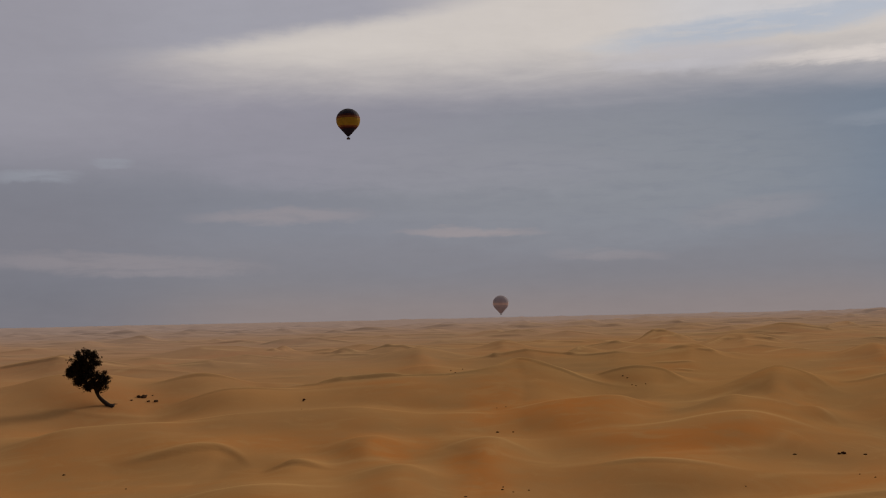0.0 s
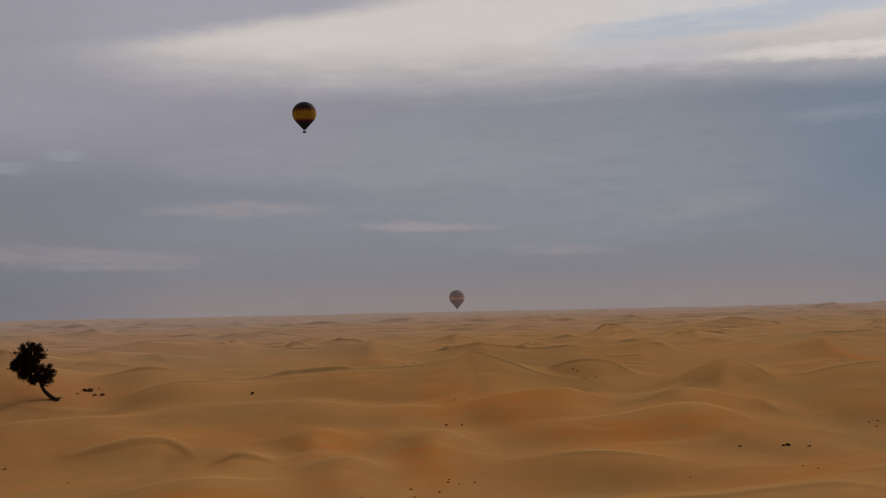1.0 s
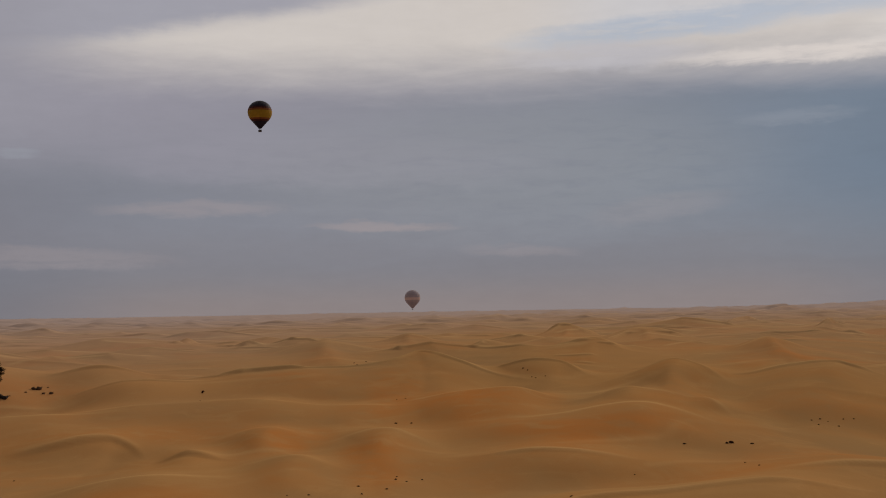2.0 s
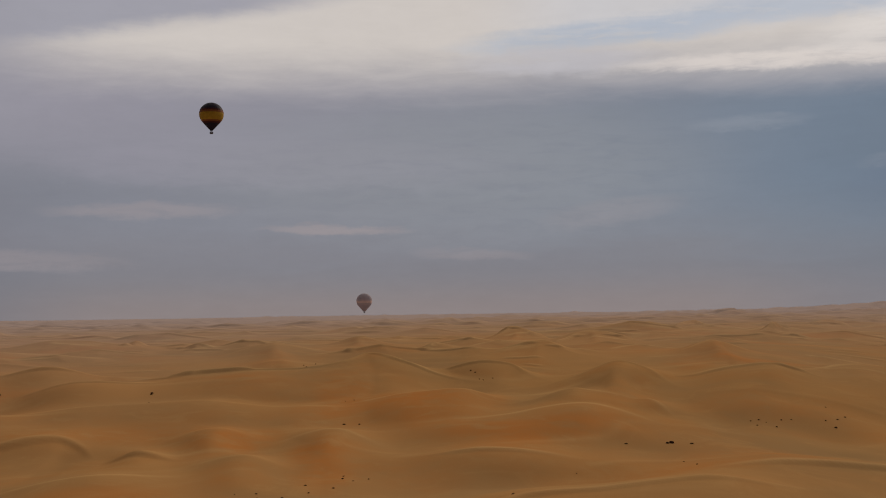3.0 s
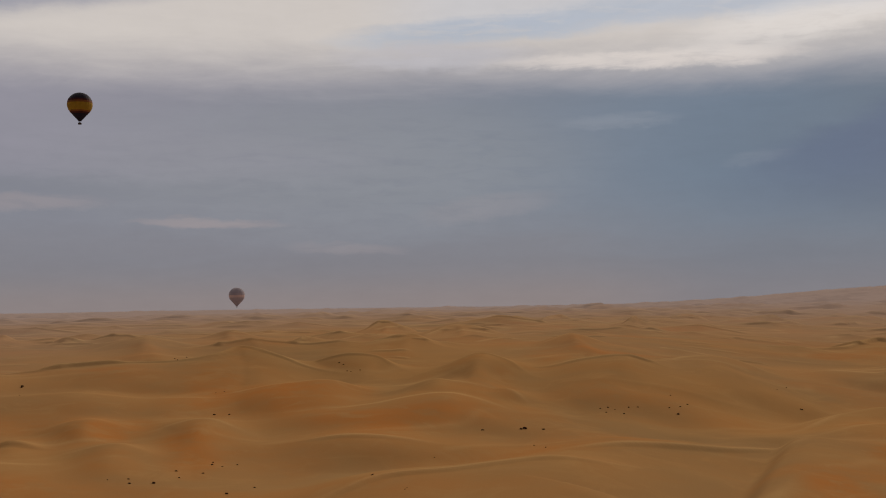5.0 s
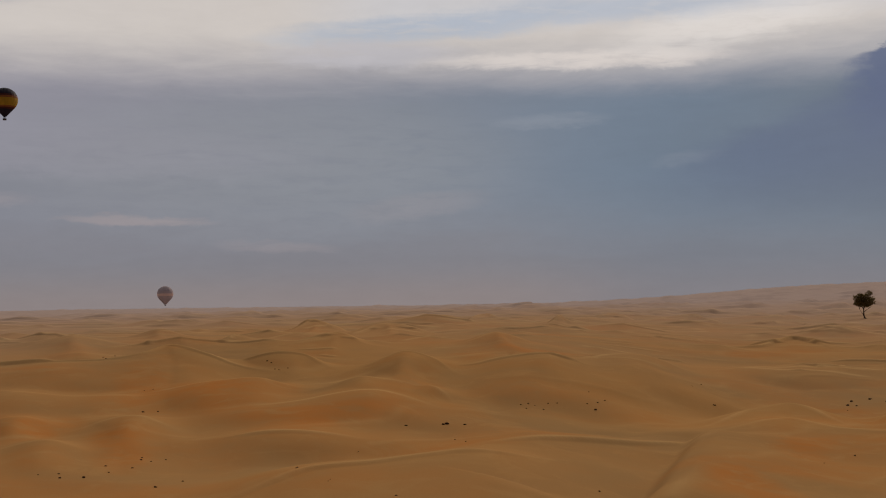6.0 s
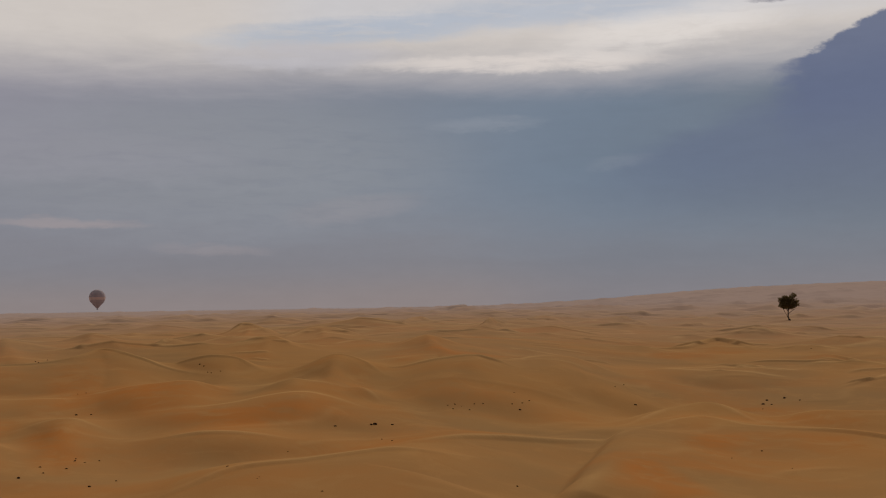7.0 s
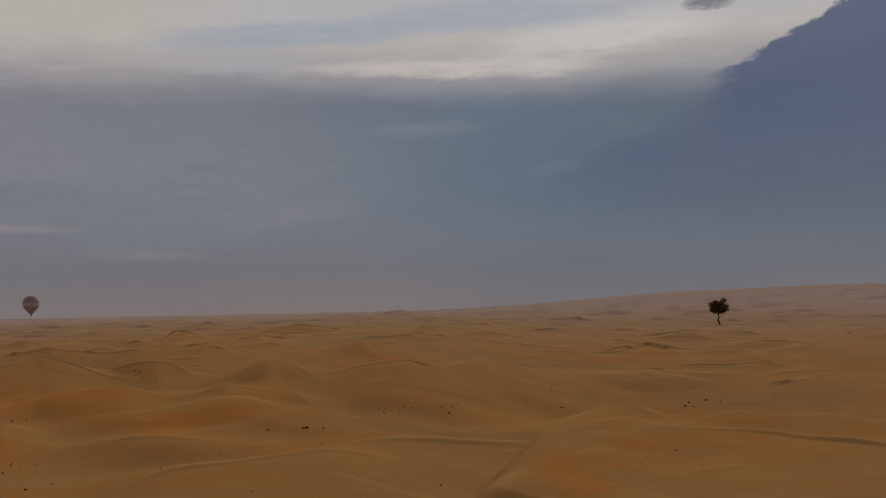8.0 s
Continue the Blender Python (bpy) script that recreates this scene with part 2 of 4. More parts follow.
FABRIC = {
    "night": plain_material("night_fabric", (0.014, 0.010, 0.016), (0.024, 0.016, 0.026), 0.3, 0.6, gloss=0.08),
    "maroon": plain_material("maroon_fabric", (0.07, 0.02, 0.018), (0.10, 0.03, 0.024), 0.3, 0.6, 0, 0.3, gloss=0.08),
    "rust": plain_material("rust_fabric", (0.27, 0.10, 0.03), (0.33, 0.12, 0.035), 0.3, 0.6, 0, 0.4, gloss=0.08),
    "gold": plain_material("gold_fabric", (0.50, 0.30, 0.03), (0.58, 0.35, 0.045), 0.3, 0.6, 0, 0.45, gloss=0.08),
    # far balloon: these three colours are paled to stand in for haze
    "mauve": plain_material("hazed_mauve_fabric", (0.46, 0.39, 0.40), (0.50, 0.42, 0.43), 0.3, 0.8, 0, 0.4),
    "brown": plain_material("hazed_brown_fabric", (0.52, 0.43, 0.43), (0.56, 0.46, 0.46), 0.3, 0.8, 0, 0.4),
    "peach": plain_material("hazed_peach_fabric", (0.80, 0.60, 0.51), (0.84, 0.63, 0.54), 0.3, 0.8, 0, 0.4),
}
WICKER = plain_material("wicker", (0.05, 0.03, 0.018), (0.10, 0.06, 0.035), 8.0, 0.85, 0.02)
STEEL = plain_material("burner_steel", (0.12, 0.12, 0.12), (0.2, 0.2, 0.2), 4.0, 0.4)
CORD = plain_material("cord", (0.03, 0.028, 0.025), (0.05, 0.045, 0.04), 10.0, 0.8)

# ---------------------------------------------------------------- mesh helpers


def part(name, bm, mat, parent=None, label=""):
    """One mesh object from a bmesh, under a thing or a part."""
    mesh = bpy.data.meshes.new(name)
    bm.to_mesh(mesh)
    bm.free()
    mesh.materials.append(mat)
    for poly in mesh.polygons:
        poly.use_smooth = True
    ob = new(name, mesh)
    if parent:
        ob.parent = parent
    if label:
        tagged(ob, label)
    return ob


def tube(bm, points, radii, sides=8):
    """A tapered limb along points."""
    rings = []
    a = None
    for i, p in enumerate(points):
        ahead = (points[min(i + 1, len(points) - 1)] - points[max(i - 1, 0)]).normalized()
        a = ahead.orthogonal() if a is None else a - ahead * a.dot(ahead)
        a = a.normalized()
        b = ahead.cross(a)
        rings.append([bm.verts.new(p + (a * math.cos(k * math.tau / sides) + b * math.sin(k * math.tau / sides)) * radii[i]) for k in range(sides)])
    for low, high in zip(rings, rings[1:]):
        for k in range(sides):
            bm.faces.new((low[k], low[(k + 1) % sides], high[(k + 1) % sides], high[k]))
    bm.faces.new(list(reversed(rings[0])))
    bm.faces.new(rings[-1])


# ---------------------------------------------------------------- the dunes


def lattice(i, j, seed):
    """A repeatable random angle for each whole-number place."""
    h = (i * 374761393 + j * 668265263 + seed * 974634777) & 0xFFFFFFFF
    h = ((h ^ (h >> 13)) * 1274126177) & 0xFFFFFFFF
    return ((h ^ (h >> 16)) & 0xFFFF) / 65536.0 * math.tau


def swell(x, y, seed):
    """Gradient noise, about -0.7 to 0.7."""
    xi, yi = np.floor(x).astype(np.int64), np.floor(y).astype(np.int64)
    fx, fy = x - xi, y - yi
    u, v = fx**3 * (fx * (fx * 6 - 15) + 10), fy**3 * (fy * (fy * 6 - 15) + 10)

    def corner(dx, dy):
        a = lattice(xi + dx, yi + dy, seed)
        return np.cos(a) * (fx - dx) + np.sin(a) * (fy - dy)

    low = corner(0, 0) * (1 - u) + corner(1, 0) * u
    high = corner(0, 1) * (1 - u) + corner(1, 1) * u
    return low * (1 - v) + high * v


def ease(v, low, high):
    t = np.clip((v - low) / (high - low), 0, 1)
    return t * t * (3 - 2 * t)


def dune_field(x, y, seed, length, tilt, warp):
    """Transverse dunes, 0 to 1: a long windward back, a sharp crest, a short slip face."""
    c, s = math.cos(radians(tilt)), math.sin(radians(tilt))
    along, across = x * c + y * s, -x * s + y * c

    def phase_at(u, v):
        bend = swell(u / (length * 1.6), v / (length * 2.2), seed) + swell(u / (length * 0.6), v / length, seed + 1) * 0.28
        return v / length + bend * warp

    phase = phase_at(along, across)
    pace = (phase_at(along, across + 0.5) - phase) / 0.5 * length
    f = phase - np.floor(phase)
    lip_at = 0.42
    shape = np.where(f < lip_at, np.clip(f / lip_at, 0, 1) ** 1.25, np.clip((1 - f) / (1 - lip_at), 0, 1) ** 1.5)
    size = 0.25 + 1.9 * swell(along / (length * 0.9) + 7.3, across / (length * 1.2), seed + 2)
    size = np.clip(size, 0.0, 1.2) * ease(pace, 0.35, 0.8)
    reach = length / np.clip(pace, 0.35, 3.0)
    lip = np.clip(size, 0, 1) * np.exp(-(((f - 0.43) * reach / (0.4 + 0.004 * np.hypot(x, y))) ** 2))
    slip = np.where(f < lip_at, ease((lip_at - f) * reach, 0, 0.6 + 0.005 * np.hypot(x, y)) * np.clip(f / lip_at, 0, 1) * ease(size, 0.1, 0.6), 0)
    return size * shape, slip, lip


HUB = np.array([1.0, -8.0])


class Crest:
    """One dune along a crest line through a few (x, y, height) marks; near and far are the widths of its two faces
    (towards the hub and away), sharp 0 for a rounded back to 1 for a knife edge, slip the height of the steep face
    under its lip, rim the strength of the lit edge painted along the lip, iron the red share of its near face, hollow
    the depth sunk behind it.
    A dune with a drop is only a ledge: a small slip face of that height on the sand as it lies, fading away behind."""

    squeeze = 1.9

    def __init__(self, near, far, sharp, *marks, iron=0.0, slip=0.0, rim=0.55, hollow=0.45, drop=0.0):
        self.near, self.far, self.sharp, self.iron, self.slip, self.rim, self.hollow, self.drop = near, far, sharp, iron, slip, rim, hollow, drop
        p = np.array(marks, float)
        away = np.hypot(p[:, 0] - HUB[0], p[:, 1] - HUB[1])
        self.mid = away.mean()
        u = np.arctan2(p[:, 0] - HUB[0], p[:, 1] - HUB[1]) * self.mid * self.squeeze
        # a rounded line through the marks, in stretched polar coordinates
        run = np.concatenate([[0], np.cumsum(np.hypot(np.diff(u), np.diff(away)))])
        fine = np.linspace(0, run[-1], 97)
        soft = np.exp(-0.5 * (np.arange(-12, 13) / 2.4) ** 2)
        soft /= soft.sum()

        def smooth(values):
            flat = np.interp(fine, run, values)
            head, tail = 2 * flat[0] - flat[12:0:-1], 2 * flat[-1] - flat[-2:-14:-1]
            return np.convolve(np.concatenate([head, flat, tail]), soft, mode="valid")[::2]

        self.u, self.v, self.top = smooth(u), smooth(away), smooth(p[:, 2])
        self.hollow *= float(ease(run[-1] / self.squeeze, 6.0, 26.0))
        self.taper = 0.25 if drop else min(0.5, max(0.2, (6 + 0.03 * self.mid) * self.squeeze / run[-1]))

    def lay_out(self, x, y):
        """Where each place lies along and across the crest line."""
        self.laid = None
        dx, dy = x - HUB[0], y - HUB[1]
        r = np.hypot(dx, dy)
        u = np.arctan2(dx, dy) * self.mid * self.squeeze
        wide = max(1.3 * self.near, 3.6 * self.far)
        pick = np.nonzero((u > self.u.min() - wide) & (u < self.u.max() + wide) & (r > self.v.min() - wide) & (r < self.v.max() + wide))[0]
        if not len(pick):
            return
        px, py = x[pick], y[pick]
        wob = swell(px / 11.0, py / 11.0, 77)
        u = u[pick] + 0.8 * swell(px / 8.0, py / 8.0, 79)
        r = r[pick] + 0.4 * wob + 0.2 * swell(px / 4.5, py / 4.5, 78)
        # each stretch of the line counts by its closeness, so that the faces stay smooth inside a bend
        side, top, way, weight = (np.zeros(len(u)) for _ in range(4))
        least = np.full(len(u), 1e9)
        count = len(self.u) - 1
        turned = 1 if self.u[-1] > self.u[0] else -1
        for k in range(count):
            eu, ev = self.u[k + 1] - self.u[k], self.v[k + 1] - self.v[k]
            t = np.clip(((u - self.u[k]) * eu + (r - self.v[k]) * ev) / (eu * eu + ev * ev + 1e-9), 0, 1)
            gu, gv = u - self.u[k] - t * eu, r - self.v[k] - t * ev
            gap = gu * gu + gv * gv + 0.02
            w = gap**-4
            least = np.minimum(least, gap)
            weight += w
            side += w * (eu * gv - ev * gu) * turned / np.sqrt(gap * (eu * eu + ev * ev))
            top += w * (self.top[k] + t * (self.top[k + 1] - self.top[k]))
            way += w * (k + t) / count
        side, top, way = side / weight, top / weight, way / weight
        best = np.sqrt(least)
        v = np.where(side > 0, best, -best)
        ends = ease(way, 0.0, self.taper) * (1 - ease(way, 1 - self.taper, 1.0))
        # between the two faces the width turns over smoothly round the ends
        turn = ease(side, -0.6, 0.6)
        width = (self.near + (self.far - self.near) * turn) * (1 + 0.2 * wob)
        s = np.clip(best / width, 0, 1)
        blunt = np.clip(np.sqrt(s * s + 0.0004) - 0.02 * (1 - s), 0, 1)
        self.laid = pick, px, py, r, v, s, blunt, side, top, ends, wob

    def sink_behind(self, z):
        """Sink a hollow on the side away from the hub, so the crest stands out in the camera's view."""
        if self.laid:
            pick, _, _, _, v, _, _, side, _, ends, _ = self.laid
            behind = ease(v, 0.1 * self.far, 0.8 * self.far) * (1 - ease(v, 0.8 * self.far, 3.4 * self.far)) * ease(side, 0.0, 0.9)
            z[pick] -= self.hollow * behind * ends

    def raise_sand(self, x, y, z, iron, lip_light):
        """Lift z to this dune's two faces."""
        if not self.laid:
            return
        pick, px, py, r, v, s, blunt, side, top, ends, wob = self.laid
        if self.drop:
            step = 0.3 + 0.8 * self.drop + 0.001 * r
            behind = (1 - ease(v, 0, self.far)) * (1 - 0.7 * ease(v, 0, 0.3 * self.far))
            z[pick] += self.drop * ends * np.where(v > 0, behind, 1 - ease(-v, 0, step))
            lip = 0.3 + r * 0.002
            lip_light[pick] = np.maximum(lip_light[pick], 0.4 * np.exp(-(((v - lip * 0.5) / lip) ** 2)) * ends)
            return
        face = (1 - self.sharp) * (1 - blunt**1.7) ** 1.9 + self.sharp * (1 - blunt) ** 1.35
        steep = self.slip * np.sqrt(ends) * np.clip(0.8 + 0.8 * swell(px / 16.0, py / 16.0, 93), 0.3, 1.2)
        top = top - (1.2 + 0.8 * ease(r, 180, 380)) * steep * ease(-side, 0.0, 0.7) * ease(-v, 0, 0.3 + 0.9 * self.slip + 0.0016 * r)
        lift = (top - z[pick]) * face * (0.3 + 0.7 * ends)
        z[pick] += np.maximum(lift, 0)
        # light caught by the lip, put into the colour as a thin line
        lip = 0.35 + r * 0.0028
        lip_light[pick] = np.maximum(lip_light[pick], self.rim * np.exp(-(((v - lip * 0.4) / lip) ** 2)) * ends * np.clip(0.7 + wob, 0, 1))
        iron[pick] += 0.7 * self.iron * np.where(v < 0, ease(s, 0.02, 0.3) * (1 - ease(s, 0.45, 0.95)), 0) * ends


class Spur:
    """A ridge running south along (x, y, height) marks, with faces of their own widths to the west and east."""

    def __init__(self, west, east, *marks):
        self.west, self.east, self.marks = west, east, np.array(marks, float)

    def raise_sand(self, x, y, z, iron, lip_light):
        m = self.marks
        reach = max(self.west, self.east)
        pick = np.nonzero((x > m[:, 0].min() - reach) & (x < m[:, 0].max() + reach) & (y > m[:, 1].min() - reach) & (y < m[:, 1].max() + reach))[0]
        if not len(pick):
            return
        px, py = x[pick], y[pick]
        best, side, top, way = np.full(len(px), 1e9), np.zeros(len(px)), np.zeros(len(px)), np.zeros(len(px))
        for k in range(len(m) - 1):
            ex, ey = m[k + 1, :2] - m[k, :2]
            t = np.clip(((px - m[k, 0]) * ex + (py - m[k, 1]) * ey) / (ex * ex + ey * ey), 0, 1)
            gap = np.hypot(px - m[k, 0] - t * ex, py - m[k, 1] - t * ey)
            closer = gap < best
            turn = np.sign(ex * (py - m[k, 1]) - ey * (px - m[k, 0]))
            best, side = np.where(closer, gap, best), np.where(closer, turn, side)
            top = np.where(closer, m[k, 2] + t * (m[k + 1, 2] - m[k, 2]), top)
            way = np.where(closer, (k + t) / (len(m) - 1), way)
        ends = ease(way, 0, 0.15) * (1 - ease(way, 0.7, 1.0))
        width = np.where(side > 0, self.east, self.west) * (1 + 0.3 * swell(px / 9.0, py / 9.0, 71))
        s = np.clip(np.sqrt(best * best + 0.16) - 0.3, 0, None) / width
        lift = (top - z[pick]) * (1 - np.clip(s, 0, 1)) ** 1.4 * ends
        z[pick] += np.maximum(lift, 0)
        hollow = np.where(side > 0, 0, ease(best, 1.0, self.west) * (1 - ease(best, self.west, self.west * 5)))
        z[pick] -= 1.1 * hollow * ends
        lip_light[pick] = np.maximum(lip_light[pick], 0.35 * np.exp(-((best / 0.8) ** 2)) * ends * ease(way, 0.5, 0.8))


class Peak:
    """A small pointed dune: its crest climbs straight to a peak from both ends and bends back, with a thin slip face on one side."""

    def __init__(self, x, y, turn, half, height, near, far, bend, slip):
        self.x, self.y, self.turn, self.half, self.height = x, y, turn, half, height
        self.near, self.far, self.bend, self.slip = near, far, bend, slip

    def raise_sand(self, x, y, z, iron, lip_light):
        reach = self.half + max(self.near, self.far) + abs(self.bend)
        pick = np.nonzero((np.abs(x - self.x) < reach) & (np.abs(y - self.y) < reach))[0]
        if not len(pick):
            return
        dx, dy = x[pick] - self.x, y[pick] - self.y
        c, s = math.cos(self.turn), math.sin(self.turn)
        a, v = (dx * c + dy * s) / self.half, -dx * s + dy * c
        v = v + self.bend * a * a + 0.8 * swell(x[pick] / 7.0, y[pick] / 7.0, 37)
        climb = np.clip(1 - np.abs(a), 0, 1) ** 1.15
        share = np.clip(1 - np.abs(v) / np.where(v > 0, self.far, self.near), 0, 1)
        drop = self.slip * ease(-v, 0, 0.9 * self.slip + 0.4 + 0.0012 * math.hypot(self.x, self.y)) * ease(climb, 0.0, 0.35) * ease(self.bend * a, -0.9, 0.3) * share
        z[pick] += np.maximum(self.height * climb * share**1.3 - np.where(v < 0, drop, 0), 0)
        # a painted light edge along this crest too
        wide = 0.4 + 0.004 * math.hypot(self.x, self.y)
        lip_light[pick] = np.maximum(lip_light[pick], 0.5 * np.exp(-(((v - 0.5 * wide) / wide) ** 2)) * ease(climb, 0.0, 0.3))


PEAKS = []
PEAK_RNG = random.Random(18)


def scatter_peaks(count, bearing_low, bearing_high, nearest, farthest, steep=1.0):
    for _ in range(count):
        bearing = radians(PEAK_RNG.uniform(bearing_low, bearing_high))
        away = nearest * (farthest / nearest) ** PEAK_RNG.random()
        half = PEAK_RNG.uniform(5, 14) * (0.7 + away / 900)
        height = half * PEAK_RNG.uniform(0.05, 0.09) * steep
        turn = -bearing + PEAK_RNG.uniform(-0.6, 0.6)
        PEAKS.append(Peak(away * math.sin(bearing), away * math.cos(bearing), turn, half, height, half * 1.1, half * 0.9, PEAK_RNG.uniform(-6, 6), height * 0.14 + 0.06))


scatter_peaks(70, -24, 52, 400, 1000)
scatter_peaks(90, -22, 46, 175, 400, 1.6)


CRESTS = []


def crest(*marks, **more):
    CRESTS.append(Crest(*marks, **more))


# far rows, west to east
crest(24, 10, 0.5, (-54.3, 214.0, 8.2), (-49.6, 219.5, 8.7), (-44.3, 223.7, 9.0), (-38.0, 223.5, 8.8), (-31.1, 218.4, 8.2), (-25.3, 211.5, 7.3), slip=0.12)
crest(13, 7, 0.6, (-31.6, 222.0, 8.3), (-30.7, 224.5, 8.5), (-29.3, 226.0, 8.7), (-27.7, 223.4, 8.4), slip=0.32, hollow=0.3)
crest(13, 7, 0.6, (-19.8, 205.5, 8.3), (-18.6, 208.3, 8.6), (-16.9, 208.1, 8.5), (-14.8, 203.2, 7.9), (-13.2, 200.2, 7.5), slip=0.28, hollow=0.4)
crest(39, 12, 0.3, (-13.6, 180.7, 7.0), (-8.2, 188.6, 8.0), (-4.1, 193.3, 8.6), (0.4, 190.0, 8.2), (5.1, 182.9, 7.2), iron=0.3)
crest(21, 8, 0.5, (4.3, 217.4, 8.1), (9.0, 223.6, 8.7), (11.7, 224.0, 8.8), (16.3, 215.2, 7.9), slip=0.16)
crest(18, 8, 0.5, (15.7, 181.7, 6.5), (20.4, 190.3, 7.8), (23.2, 194.8, 8.4), (27.0, 195.3, 8.5), slip=0.2)
crest(33, 10, 0.5, (36.4, 237.4, 7.8), (42.1, 251.5, 9.1), (45.7, 261.0, 9.7), (47.1, 254.5, 9.3), (47.1, 241.1, 8.3), (48.4, 228.8, 7.0), slip=0.2, iron=0.3)
crest(21, 8, 0.6, (26.6, 170.2, 7.1), (31.2, 175.5, 7.9), (34.0, 178.1, 8.3), (36.3, 179.9, 8.6), (37.2, 177.8, 8.4), (38.0, 173.6, 7.8), (39.1, 169.7, 7.3), (41.3, 165.7, 6.8), slip=0.24)
crest(42, 12, 0.4, (45.8, 216.0, 7.3), (51.2, 226.3, 8.5), (54.6, 231.6, 9.1), (56.5, 232.2, 9.1), (58.8, 227.7, 8.8), (59.7, 218.4, 8.0), (61.4, 209.3, 7.0), slip=0.2, iron=0.4)
crest(39, 12, 0.3, (51.9, 166.8, 7.2), (57.2, 170.1, 7.9), (60.8, 173.3, 8.3), (62.8, 171.5, 8.1), (65.2, 166.4, 7.2), iron=0.5)
crest(24, 8, 0.5, (92.9, 302.2, 8.5), (106.2, 329.9, 9.8), (110.9, 336.6, 10.0), (105.9, 311.6, 9.1), (107.2, 297.6, 8.3), slip=0.24)
crest(21, 8, 0.5, (106.6, 278.1, 7.4), (116.3, 294.7, 8.6), (124.3, 309.7, 9.2), (123.3, 301.9, 8.9), (121.6, 286.7, 7.8), slip=0.32)
crest(15, 8, 0.6, (94.9, 235.5, 8.5), (95.9, 229.1, 7.8), (97.1, 227.7, 7.6), (98.0, 220.5, 6.5), slip=0.2)
crest(33, 10, 0.5, (133.9, 322.4, 6.7), (152.0, 350.1, 8.3), (166.5, 374.0, 9.2), (166.0, 366.6, 8.9), (160.1, 343.4, 7.7), (160.4, 329.2, 6.6), slip=0.2)
crest(30, 10, 0.5, (147.9, 322.2, 6.4), (171.9, 345.4, 7.7), (191.7, 364.6, 8.6), (186.5, 344.4, 7.4), (181.1, 323.1, 5.9), (184.7, 314.0, 5.1), slip=0.28)
crest(21, 8, 0.5, (242.0, 459.0, 7.3), (243.8, 447.1, 6.6), (256.1, 455.1, 7.0), (257.5, 443.2, 6.3), (278.5, 468.1, 7.9), (274.6, 442.7, 6.5), slip=0.16)
crest(18, 8, 0.6, (177.9, 318.9, 5.3), (190.2, 327.2, 6.0), (197.5, 329.6, 6.3), (216.2, 345.5, 7.5), slip=0.2)
crest(21, 8, 0.5, (242.3, 399.1, 6.2), (259.5, 415.4, 7.3), (254.6, 399.3, 6.4), (242.6, 368.7, 4.3), slip=0.2)
crest(51, 16, 0.2, (293.9, 456.3, 4.7), (317.8, 473.3, 6.2), (321.1, 464.9, 6.0), (342.0, 477.9, 7.2), (363.9, 491.2, 8.4), (387.7, 492.7, 9.5), iron=0.2)
crest(42, 14, 0.3, (419.4, 574.6, 5.6), (464.2, 597.4, 8.2), (465.7, 572.7, 7.0), (473.5, 562.2, 6.8), (498.7, 582.6, 8.9), (513.3, 584.7, 9.7), (517.5, 555.5, 8.3), iron=0.2, slip=0.16)
crest(30, 12, 0.4, (229.1, 288.2, 2.0), (251.0, 300.1, 4.7), (275.7, 322.3, 6.8), (293.7, 335.3, 8.1))
crest(18, 8, 0.5, (96.3, 255.1, 7.8), (104.0, 264.1, 8.5), (113.0, 280.3, 9.3), (109.8, 260.5, 8.0), slip=0.24)
# middle distance
crest(24, 12, 0.4, (-53.2, 138.8, 6.8), (-48.1, 142.9, 7.4), (-44.1, 144.8, 7.5), (-40.2, 147.6, 7.6), (-35.0, 151.7, 7.9), slip=0.2)
crest(14, 9, 0.5, (-36.8, 139.9, 6.5), (-32.8, 142.2, 6.9), (-29.8, 143.8, 7.2), (-26.1, 145.4, 7.4), (-21.7, 147.1, 7.6), slip=0.35)
crest(18, 9, 0.45, (-20.9, 137.5, 6.2), (-16.7, 139.3, 6.5), (-14.0, 138.6, 6.2), (-12.2, 139.9, 6.6), (-9.0, 140.9, 6.8), (-5.8, 141.6, 7.0), (-2.9, 140.9, 6.7), (-0.3, 140.4, 6.6), (3.3, 140.3, 6.6), slip=0.45, iron=0.2)
crest(26, 10, 0.45, (-31.8, 127.6, 5.1), (-27.8, 131.0, 5.8), (-23.8, 132.3, 6.0), (-19.6, 133.1, 6.0), (-15.4, 134.0, 6.1), (-11.9, 135.9, 6.6), slip=0.25)
crest(14, 8, 0.5, (12.7, 142.8, 6.7), (18.1, 142.9, 6.9), (22.3, 143.2, 7.1), (25.8, 143.4, 7.3), (26.6, 142.1, 7.0), (27.6, 139.7, 6.4), (28.7, 137.0, 5.7), slip=0.35)
crest(36, 11, 0.6, (-16.4, 138.7, 6.1), (-9.7, 140.3, 6.4), (-5.2, 141.6, 6.7), (-0.7, 141.3, 6.6), (3.3, 142.4, 6.9), (6.0, 144.1, 7.4), (8.4, 150.7, 8.1), (10.0, 148.9, 8.0), (11.5, 144.8, 7.6), (14.0, 141.7, 6.8), (16.3, 138.7, 6.0), (18.7, 136.3, 5.4), (21.7, 134.8, 5.1), slip=0.22, iron=0.5, hollow=0.7)
crest(50, 14, 0.6, (25.7, 131.5, 5.1), (30.6, 133.3, 6.0), (33.5, 134.5, 6.5), (35.4, 135.4, 6.9), (36.8, 136.1, 7.1), (37.8, 135.3, 7.0), (39.1, 133.9, 6.7), (39.9, 132.2, 6.3), (40.5, 129.7, 5.6), (41.1, 126.4, 4.7), (42.3, 123.3, 3.7), slip=0.12, iron=0.5, hollow=0.1)
